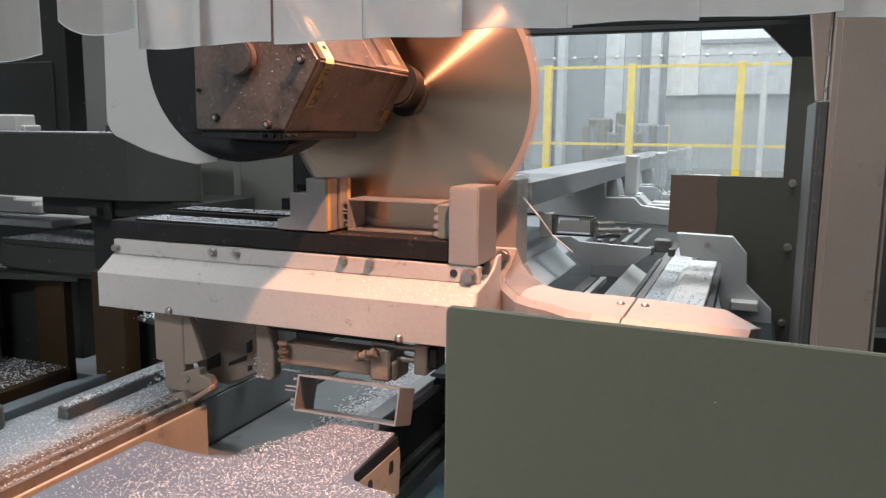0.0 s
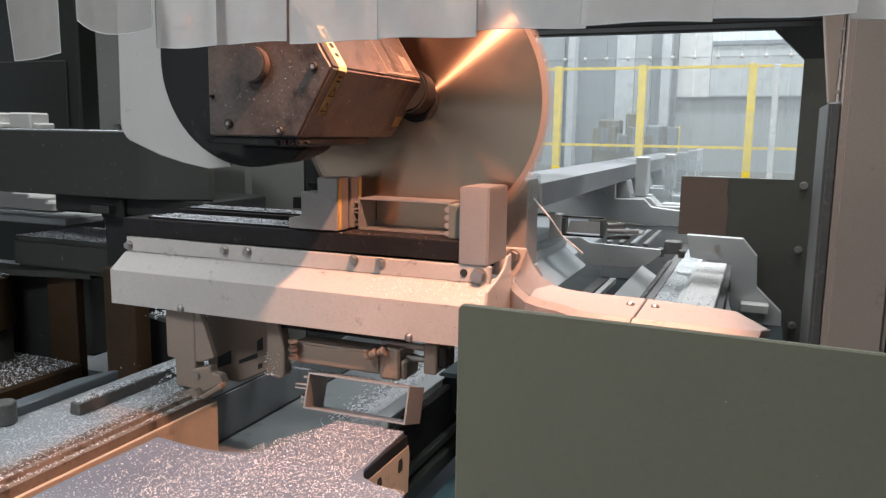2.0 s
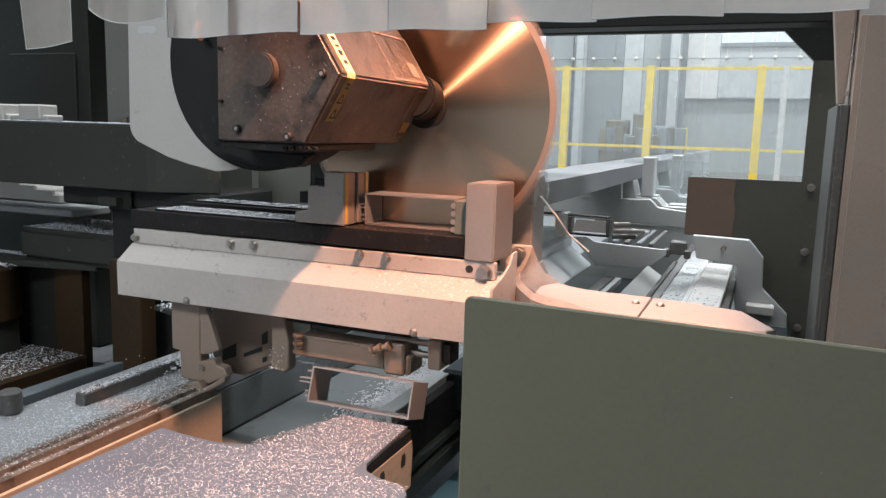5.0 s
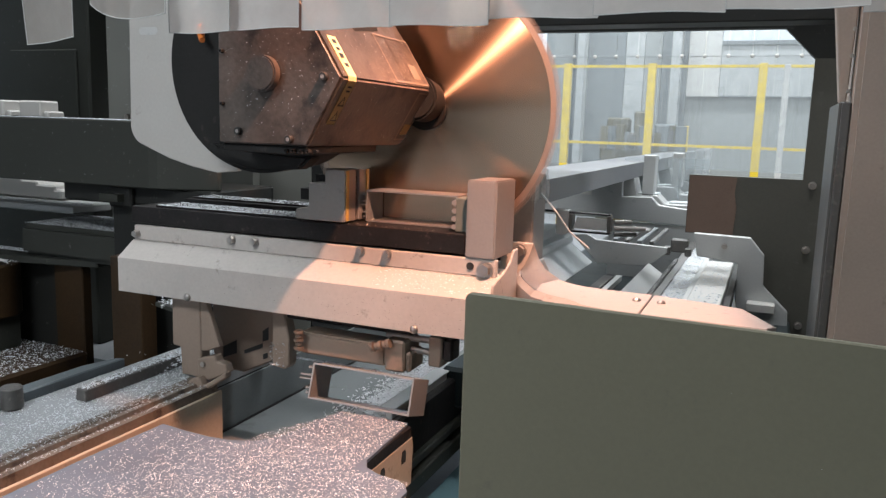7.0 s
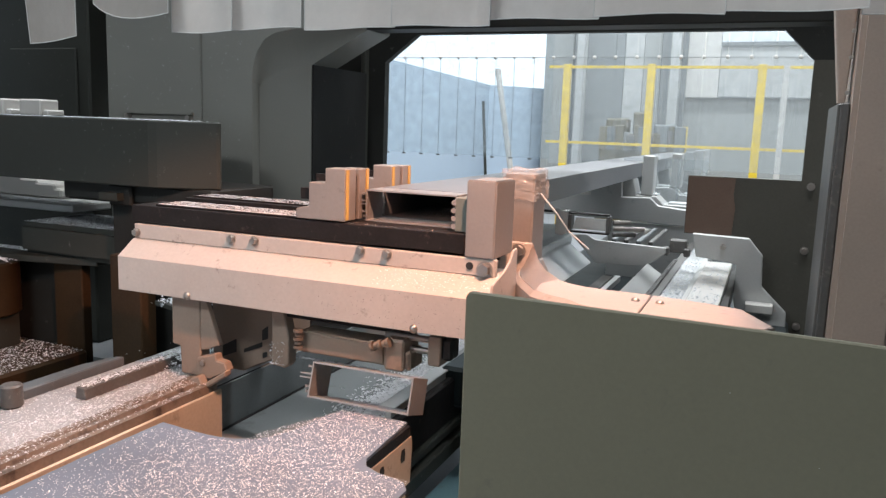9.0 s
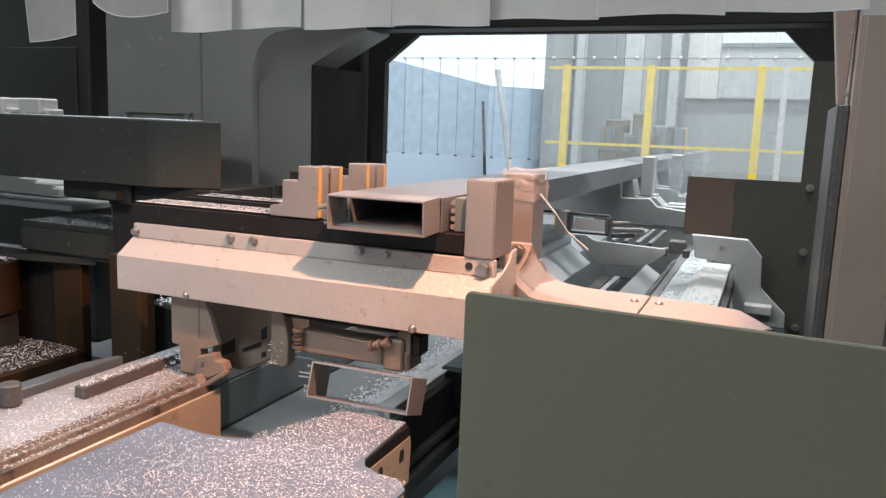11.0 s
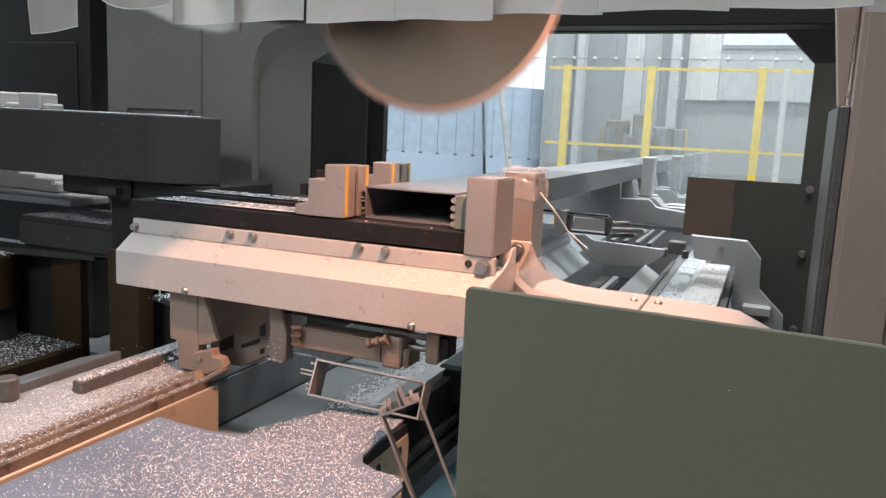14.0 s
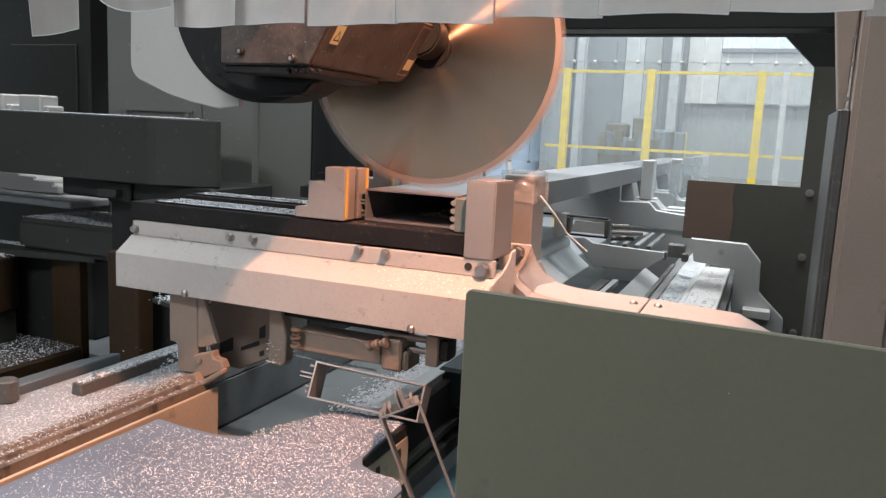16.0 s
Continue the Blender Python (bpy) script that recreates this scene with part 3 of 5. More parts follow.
# ---- clamp tables ----
def clamp_table():
    t = thing("clamp_table", (-0.5, 0.03, 0.70), "pale worn cast clamping table with a chamfered front beam", "clamping table")
    b = bmesh.new()
    prism(b, [(0.118, 0.712), (-0.057, 0.708), (-0.057, 0.795), (-0.004, 0.834), (-0.004, 0.835), (0.118, 0.835)], "x", -0.977, 0.030)
    part("beam", soften(b, 0.004, 2), CAST, t, smooth=True)
    b = bmesh.new(); box(b, -0.975, 0.024, 0.0, 0.016, 0.835, 0.8735)
    part("bolt_strip", soften(b, 0.002), CAST, t)
    for x, z in ((-0.965, 0.851), (-0.662, 0.860), (-0.594, 0.861), (-0.302, 0.864), (-0.234, 0.862)):
        bolt_part(t, (x, 0.0, z), r=0.0095)
    bolt_part(t, (0.0, 0.0, 0.851), r=0.015, h=0.016)
    b = bmesh.new(); rod(b, (-0.034, 0.001, 0.856), (-0.034, -0.002, 0.856), 0.0085, 16)
    part("bolt_hole", b, INK, t)
    for x, z in ((-0.754, 0.716), (-0.137, 0.715)):
        bm = bmesh.new(); bmesh.ops.create_uvsphere(bm, u_segments=12, v_segments=8, radius=0.010, matrix=Matrix.LocRotScale((x, -0.058, z), None, (1, 0.7, 1)))
        part("domed_screw", bm, BOLT, t, smooth=True)
    b = bmesh.new(); box(b, -0.985, -0.050, 0.003, 0.120, 0.8795, 0.922)
    part("bed", soften(b, 0.0015), BLACK, t, "oily black slotted bed")
    # fixed stop post
    s = thing("stop_post", (-0.013, 0.06, 0.85), "upright square steel stop block bolted on the table", "stop block")
    b = bmesh.new(); box(b, -0.046, 0.021, -0.004, 0.124, 0.874, 1.041)
    part("block", soften(b, 0.003, 2), STEEL, s, smooth=True)
    b = bmesh.new()
    prism(b, [(-0.050, 0.72), (0.118, 0.72), (0.118, 0.886), (0.090, 0.885), (0.068, 0.862), (0.030, 0.846), (-0.044, 0.828), (-0.050, 0.80)], "x", 0.0305, 0.036)
    part("side_flange", soften(b, 0.002), CAST, t)
    p = thing("stop_pad", (-0.085, 0.06, 0.923), "grey-green serrated clamping pad beside the stop block", "clamping pad")
    b = bmesh.new(); box(b, -0.085, -0.047, 0.03, 0.11, 0.923, 0.998)
    part("pad", soften(b, 0.002), PADM, p)
    for i in range(4):
        b = bmesh.new(); rod(b, (-0.088, 0.03, 0.934 + i * 0.0175), (-0.088, 0.11, 0.934 + i * 0.0175), 0.0065, 6)
        part("tooth", b, STEEL, p)


def far_table():
    t = thing("outfeed_table", (-0.4, 0.3, 0.70), "second pale clamping table behind the saw slot", "clamping table")
    b = bmesh.new()
    prism(b, [(0.232, 0.72), (0.42, 0.72), (0.42, 0.79), (0.36, 0.83), (0.232, 0.83)], "x", -1.02, 0.03)
    part("beam", soften(b, 0.004), CAST, t)
    b = bmesh.new(); box(b, -0.04, 0.040, 0.222, 0.232, 0.80, 0.884)
    part("bolt_plate", soften(b, 0.002), CAST, t)
    bolt_part(t, (0.008, 0.222, 0.864), r=0.014, h=0.014)
    b = bmesh.new(); box(b, -1.02, -0.05, 0.245, 0.38, 0.83, 0.922)
    bed = part("bed", soften(b, 0.0015), BLACK, t, "oily black slotted bed")
    for y in (0.27, 0.30, 0.33):
        b = bmesh.new(); box(b, -1.01, -0.42, y - 0.006, y + 0.006, 0.9222, 0.9265)
        part("slide_rib", b, BLACK, bed)
    s = thing("stop_post", (0.0, 0.28, 0.85), "upright square steel stop block with film wrapped round its top", "stop block")
    b = bmesh.new(); box(b, -0.040, 0.034, 0.233, 0.335, 0.83, 1.045)
    part("block", soften(b, 0.003, 2), STEEL, s, smooth=True)
    # crumpled film wrapped round the top
    b = bmesh.new()
    bmesh.ops.create_cube(b, size=1, matrix=Matrix.LocRotScale((-0.003, 0.283, 1.020), None, (0.082, 0.110, 0.070)))
    bmesh.ops.subdivide_edges(b, edges=b.edges, cuts=14, use_grid_fill=True)
    for v in b.verts:
        ridge = abs(noise.noise(v.co * 38)) + 0.5 * abs(noise.noise(Vector((v.co.x * 30, v.co.y * 30, v.co.z * 120))))
        v.co += v.normal * (0.010 * ridge - 0.002)
    part("film", b, WRAP, s, "crumpled clear plastic film")
    b = bmesh.new()
    pts = [(0.04, 0.27, 1.0), (0.075, 0.29, 0.955), (0.10, 0.33, 0.905), (0.145, 0.36, 0.862)]
    for a, c in zip(pts, pts[1:]):
        rod(b, a, c, 0.0022, 8)
    part("film_tail", b, LIGHT, s, "twisted film tail hanging down")


def guard_plates():
    """Low curved cover plates that run sideways from the end of the table, the first with a scooped upstand."""
    first = [(0.112, 0.009), (0.100, 0.085), (0.123, 0.156), (0.158, 0.124), (0.20, 0.105), (0.27, 0.099), (0.339, 0.097), (0.339, -0.100), (0.285, -0.098), (0.235, -0.080), (0.191, -0.042), (0.145, -0.020)]
    second = [(0.342, 0.096), (0.47, 0.068), (0.518, 0.053), (0.575, -0.07), (0.56, -0.10), (0.342, -0.100)]
    for pts, lab, bx, lip in ((first, "pale curved cover plate with a scooped upstand beside the table", 0.318, [(0.013, 0.228), (0.035, 0.150), (0.061, 0.097), (0.112, 0.009), (0.145, -0.020), (0.191, -0.042), (0.235, -0.080), (0.285, -0.098), (0.339, -0.100)]),
                              (second, "pale straight cover plate with a cut corner", 0.366, [(0.342, -0.100), (0.56, -0.10), (0.575, -0.07)])):
        t = thing("cover_plate", (bx, 0.0, 0.80), lab, "cover plate", "cover plates")
        b = bmesh.new(); prism(b, pts, "z", 0.806, 0.817)
        part("plate", soften(b, 0.002), PLATEM, t)
        b = bmesh.new()
        for (xa, ya), (xb, yb) in zip(lip, lip[1:]):
            v = [b.verts.new(c) for c in ((xa, ya - 0.001, 0.816), (xb, yb - 0.001, 0.816), (xb - 0.004, yb - 0.012, 0.805), (xa - 0.004, ya - 0.012, 0.805), (xb - 0.004, yb - 0.012, 0.72), (xa - 0.004, ya - 0.012, 0.72))]
            b.faces.new(v[:4]); b.faces.new((v[3], v[2], v[4], v[5]))
        bmesh.ops.remove_doubles(b, verts=b.verts, dist=0.001)
        bmesh.ops.solidify(b, geom=b.faces, thickness=0.004)
        part("skirt", b, PLATEM, t)
        if bx < 0.34:
            b = bmesh.new()
            top = [(0.041, 0.2215, 0.884), (0.048, 0.220, 0.868), (0.060, 0.212, 0.848), (0.085, 0.190, 0.828), (0.123, 0.156, 0.8185)]
            low = [(0.013, 0.221, 0.817), (0.028, 0.175, 0.817), (0.045, 0.130, 0.817), (0.061, 0.097, 0.817), (0.112, 0.009, 0.8175)]
            g = [[b.verts.new(Vector(p).lerp(Vector(q), k / 5) - Vector((0, 0, 0.010 * math.sin(k / 5 * math.pi)))) for k in range(6)] for p, q in zip(top, low)]
            for p, q in zip(g, g[1:]):
                for k in range(5):
                    b.faces.new((p[k], q[k], q[k + 1], p[k + 1]))
            bmesh.ops.solidify(b, geom=b.faces, thickness=0.004)
            part("scoop", b, PLATEM, t, smooth=True)
        bm = bmesh.new(); bmesh.ops.create_uvsphere(bm, u_segments=12, v_segments=8, radius=0.009, matrix=Matrix.LocRotScale((bx, 0.02, 0.817), None, (1, 1, 0.8)))
        part("domed_screw", bm, BOLT, t, smooth=True)


def jaw(y0, label):
    """A stepped clamping jaw with two yellow edge strips on its gripping face."""
    t = thing("clamp_jaw", (-0.41, y0 + 0.06, 0.9265), label, "clamping jaw", "clamping jaws")
    b = bmesh.new()
    prism(b, [(-0.477, 0.9265), (-0.345, 0.9265), (-0.345, 1.048), (-0.398, 1.048), (-0.398, 1.013), (-0.442, 1.013), (-0.442, 0.958), (-0.477, 0.950)], "y", y0, y0 + 0.052)
    part("front_cheek", soften(b, 0.002), STEEL, t)
    b = bmesh.new()
    prism(b, [(-0.465, 0.9265), (-0.345, 0.9265), (-0.345, 1.046), (-0.398, 1.046), (-0.398, 1.011), (-0.442, 1.011), (-0.442, 0.958), (-0.465, 0.958)], "y", y0 + 0.066, y0 + 0.118)
    part("rear_cheek", soften(b, 0.002), STEEL, t)
    b = bmesh.new(); box(b, -0.455, -0.352, y0 + 0.0525, y0 + 0.0655, 0.930, 1.03)
    part("web", b, BLACK, t)
    for y in (y0 + 0.004, y0 + 0.098):
        b = bmesh.new(); box(b, -0.3448, -0.3425, y, y + 0.011, 0.930, 1.045)
        part("edge_strip", b, YELLOW, t, "yellow plastic edge strip")
    b = bmesh.new(); box(b, -0.47, -0.443, y0 + 0.01, y0 + 0.05, 0.972, 0.998)
    part("lug", b, BLACK, t)
    if y0 < 0.1:
        for y in (0.022, 0.046, 0.070, 0.094):
            b = bmesh.new(); box(b, -0.915, -0.4775, y - 0.007, y + 0.007, 0.9222, 0.9275)
            part("slide_rib", soften(b, 0.001), BLACK, t, "oily black slide rib")
    return t


def tube(name, x, z, y0, y1, label, category):
    """A rectangular aluminium tube with a double fin and small ribs on one side; its section lies in x and z, base at its front corner."""
    t = thing(name, (x, y0, z), label, category)
    k, w, h = 0.0035, 0.232, 0.075
    b = bmesh.new()
    o = [(0, 0), (w, 0), (w, h), (0, h)]
    i = [(k, k), (w - k, k), (w - k, h - k), (k, h - k)]
    v = [[b.verts.new((x + p[0], y, z + p[1])) for p in ring] for y in (y0, y1) for ring in (o, i)]
    for a in range(4):
        c = (a + 1) % 4
        b.faces.new((v[0][a], v[0][c], v[1][c], v[1][a]))
        b.faces.new((v[2][a], v[3][a], v[3][c], v[2][c]))
        b.faces.new((v[0][a], v[2][a], v[2][c], v[0][c]))
        b.faces.new((v[1][a], v[1][c], v[3][c], v[3][a]))
    part("wall", b, BARM if category == "profile bar" else ALU_IN, t)
    for zf, length in ((0.048, 0.026), (0.040, 0.026), (0.064, 0.007), (0.022, 0.007), (0.012, 0.005)):
        b = bmesh.new(); box(b, x - length, x - 0.0003, y0, y1, z + zf - 0.0014, z + zf + 0.0014)
        if length < 0.02:
            box(b, x - length - 0.002, x - length, y0, y1, z + zf - 0.003, z + zf + 0.003)
        part("fin", b, ALU_IN, t)
    return t


def cylinder_unit():
    """Air cylinder under the table, its end block moves with the jaw."""
    t = thing("air_cylinder", (-0.38, 0.06, 0.58), "grimy air cylinder with ribbed fittings under the table", "air cylinder")
    b = bmesh.new(); box(b, -0.485, -0.255, 0.03, 0.10, 0.590, 0.640)
    part("barrel", soften(b, 0.004, 2), BROWN, t, smooth=True)
    b = bmesh.new(); box(b, -0.2545, -0.205, 0.025, 0.11, 0.582, 0.655); box(b, -0.2045, -0.19, 0.03, 0.10, 0.585, 0.63)
    part("end_cap", soften(b, 0.005), BROWN, t)
    b = bmesh.new(); box(b, -0.55, -0.20, 0.06, 0.11, 0.660, 0.683)
    part("mounting_bar", soften(b, 0.003), BLACK, t)
    for x, q in ((-0.472, (0, 0, 0.038)), (-0.276, (0.040, 0, 0.014))):
        b = bmesh.new()
        for i in range(5):
            p = Vector((x, 0.012, 0.608 if q[0] == 0 else 0.637)) + Vector(q) * (i / 4)
            rod(b, p - Vector(q) * 0.09, p + Vector(q) * 0.09, 0.0115 if i % 2 == 0 else 0.008, 14)
        part("fitting", b, RUST, t, "grimy ribbed brass fitting")
    t.location = (-0.345, 0.0, 0.602)
    m = thing("rod_block", (-0.12, 0.06, 0.62), "dark steel block on two guide rods of the cylinder", "guide block")
    for z in (0.628, 0.655):
        b = bmesh.new(); rod(b, (-0.26, 0.06, z), (-0.145, 0.06, z), 0.008, 12)
        part("guide_rod", b, STEEL, m, smooth=True)
    b = bmesh.new(); box(b, -0.146, -0.115, 0.035, 0.09, 0.603, 0.672)
    part("block", soften(b, 0.003), BROWN, m)
    b = bmesh.new(); box(b, -0.1147, -0.09, 0.04, 0.085, 0.618, 0.668)
    part("nut", soften(b, 0.005), BLACK, m)
    m.location = (-0.092, 0.005, 0.642)
    return m


# ---- lower machine: rail, legs, tray, chute ----
def lower():
    t = thing("guide_rail", (-0.73, -0.3, 0.40), "brown oily linear guide rail with long grooves", "guide rail")
    b = bmesh.new()
    prism(b, [(-0.772, 0.44), (-0.772, 0.5), (-0.755, 0.5), (-0.752, 0.494), (-0.742, 0.494), (-0.739, 0.501), (-0.724, 0.501), (-0.720, 0.492), (-0.709, 0.490), (-0.706, 0.498), (-0.690, 0.497), (-0.688, 0.482), (-0.683, 0.44)], "y", -1.6, -0.03)
    part("rail", b, RUST, t)
    b = bmesh.new(); box(b, -0.6825, -0.674, -1.6, -0.028, 0.30, 0.481)
    part("side_plate", soften(b, 0.002), GOLD, t, "bare brown steel side plate")
    t = thing("rail_bed", (-0.9, -0.3, 0.40), "pale machine bed plate dusted with chips", "machine bed")
    b = bmesh.new(); box(b, -1.00, -0.773, -1.6, 0.5, 0.44, 0.492)
    part("plate", soften(b, 0.003), BEDM, t)
    # the edge lies in shade; its darkness is put into the sheet colour
    b = bmesh.new(); prism(b, [(-1.045, -1.0), (-1.0005, -1.0), (-1.0005, -0.02), (-1.02, -0.03), (-1.045, -0.12)], "z", 0.40, 0.515)
    part("raised_edge", soften(b, 0.003), BLUEGREY_SHADED, t)
    b = bmesh.new(); prism(b, [(-0.906, 0.4925), (-0.872, 0.4925), (-0.875, 0.520), (-0.902, 0.522)], "y", -0.268, 0.20)
    part("stop_bar", soften(b, 0.002), ANGLE, t, "oily dark steel bar")
    b = bmesh.new(); rod(b, (-0.985, -0.37, 0.4925), (-0.985, -0.37, 0.545), 0.024, 20)
    part("buffer", soften(b, 0.004), ANGLE, t, smooth=True)
    # leg with hooked carriage
    t = thing("table_leg", (-0.78, 0.0, 0.45), "brown-grey stepped leg of the table hooked on the rail", "machine leg")
    b = bmesh.new()
    prism(b, [(-0.833, 0.7075), (-0.7425, 0.7075), (-0.7425, 0.498), (-0.772, 0.502), (-0.806, 0.502), (-0.808, 0.573), (-0.833, 0.576)], "y", -0.025, 0.012)
    part("upright", soften(b, 0.003), BROWN, t)
    b = bmesh.new(); prism(b, [(-0.742, 0.7075), (-0.727, 0.7075), (-0.684, 0.591), (-0.721, 0.575), (-0.742, 0.572)], "y", -0.024, -0.008)
    part("rib", soften(b, 0.002), BROWN, t)
    b = bmesh.new(); prism(b, [(-0.742, 0.556), (-0.730, 0.559), (-0.686, 0.573), (-0.681, 0.556), (-0.657, 0.553), (-0.648, 0.533), (-0.704, 0.504), (-0.742, 0.508)], "y", -0.040, -0.012)
    part("carriage", soften(b, 0.003), BROWN, t)
    b = bmesh.new(); rod(b, (-0.722, -0.041, 0.545), (-0.722, -0.046, 0.545), 0.007, 12)
    part("screw", b, BOLT, t)
    b = bmesh.new(); prism(b, [(-0.752, 0.5015), (-0.736, 0.512), (-0.717, 0.518), (-0.704, 0.498), (-0.636, 0.543), (-0.634, 0.529), (-0.717, 0.474), (-0.738, 0.480), (-0.752, 0.490)], "y", -0.066, -0.0405)
    part("hook", soften(b, 0.003), BROWN, t)
    b = bmesh.new(); prism(b, [(-0.80, 0.7075), (-0.60, 0.7075), (-0.598, 0.538), (-0.70, 0.490), (-0.76, 0.490), (-0.80, 0.53)], "y", 0.09, 0.13)
    cb = part("crossbeam", soften(b, 0.004), BROWN, t, "dark grimy rear plate with slots")
    for pts in ([(-0.764, 0.522), (-0.720, 0.540), (-0.720, 0.576), (-0.764, 0.552)], [(-0.695, 0.542), (-0.637, 0.566), (-0.637, 0.579), (-0.695, 0.552)], [(-0.637, 0.583), (-0.619, 0.590), (-0.619, 0.624), (-0.637, 0.611)], [(-0.636, 0.535), (-0.622, 0.541), (-0.622, 0.555), (-0.636, 0.549)]):
        b = bmesh.new(); prism(b, pts, "y", 0.0885, 0.0895)
        part("slot", b, INK, cb)
    t = thing("table_leg", (-0.52, 0.0, 0.56), "narrow brown bracket hanging under the table with chips on its foot", "bracket")
    b = bmesh.new(); prism(b, [(-0.538, 0.7075), (-0.506, 0.7075), (-0.488, 0.631), (-0.489, 0.568), (-0.500, 0.556), (-0.538, 0.560)], "y", -0.010, 0.025)
    part("bracket", soften(b, 0.003), BROWN, t)
    # chip tray
    t = thing("chip_tray", (-0.2, -0.7, 0.0), "flat steel tray covered with bright metal chips", "chip tray")
    edge = [(-0.497, -1.15), (-0.499, -0.611), (-0.492, -0.431), (-0.43, -0.438), (-0.373, -0.441), (-0.326, -0.435), (-0.288, -0.418), (-0.263, -0.386), (-0.248, -0.35), (-0.238, -0.286), (-0.225, -0.222), (-0.176, -0.212), (-0.075, -0.210), (-0.064, -0.400), (-0.05, -0.425), (-0.02, -0.440), (0.016, -0.446), (0.034, -0.452), (0.05, -0.475), (0.05, -1.15)]
    b = bmesh.new(); prism(b, edge, "z", 0.562, 0.568)
    part("sheet", b, TRAYM, t)
    b = bmesh.new(); box(b, -0.0745, -0.0665, -0.398, -0.211, 0.540, 0.5615)
    part("edge_strip", b, BLACK, t)
    b = bmesh.new(); prism(b, [(-0.420, 0.5395), (-0.205, 0.5395), (-0.200, 0.52), (-0.206, 0.44), (-0.42, 0.44)], "x", -0.072, -0.066)
    part("bracket_plate", soften(b, 0.002), GOLD, t, "bare steel bracket with two slots")
    for y in (-0.335, -0.245):
        b = bmesh.new(); prism(b, [(y - 0.008, 0.50), (y + 0.008, 0.50), (y + 0.010, 0.515), (y + 0.006, 0.525), (y - 0.006, 0.525), (y - 0.010, 0.51)], "x", -0.0658, -0.0650)
        part("slot", b, INK, t)
    b = bmesh.new(); box(b, 0.044, 0.051, -1.15, -0.480, 0.50, 0.5615)
    part("side_lip", b, GOLD, t)
    for y in (-1.0, -0.5):
        b = bmesh.new(); box(b, -0.47, -0.45, y, y + 0.03, 0.0, 0.5615)
        part("stand_leg", b, DARK, t)
        b = bmesh.new(); box(b, 0.01, 0.03, y, y + 0.03, 0.0, 0.5615)
        part("stand_leg", b, DARK, t)
    # chute under the table
    t = thing("chip_chute", (-0.45, 0.5, 0.33), "grey sloping sheet chute below the table", "chute")
    b = bmesh.new(); box(b, -0.772, -0.765, -0.02, 1.5, 0.26, 0.438)
    part("side_sheet", b, CHUTE, t)
    b = bmesh.new(); box(b, -0.7645, -0.28, -0.02, 1.5, 0.305, 0.315)
    part("floor_sheet", b, CHUTE, t)
    b = bmesh.new(); box(b, -0.7645, -0.757, -0.02, 1.5, 0.3152, 0.318)
    part("seam", b, BLACK, t)
    t = thing("chute_edge", (-0.26, 0.5, 0.30), "chute side wall with a pale folded edge and black sealing strip", "chute wall")
    b = bmesh.new(); box(b, -0.279, -0.262, 0.10, 1.5, 0.265, 0.455); box(b, -0.30, -0.255, 0.10, 1.5, 0.4555, 0.461)
    part("folded_edge", soften(b, 0.002), PALE, t)
    b = bmesh.new(); box(b, -0.2615, -0.235, -0.30, 1.5, 0.27, 0.44)
    part("sealing_strip", soften(b, 0.006), BLACK, t)
    b = bmesh.new(); box(b, -0.2345, -0.205, -0.5, 1.5, 0.24, 0.285); box(b, -0.2345, -0.215, -0.5, 1.5, 0.30, 0.325)
    part("lower_ledge", soften(b, 0.004), DARK, t)
    b = bmesh.new(); box(b, -0.20, 0.62, -0.9, 1.5, 0.02, 0.20)
    solid("deck", b, TEAL, "teal painted machine deck below the table", "deck", "structure")


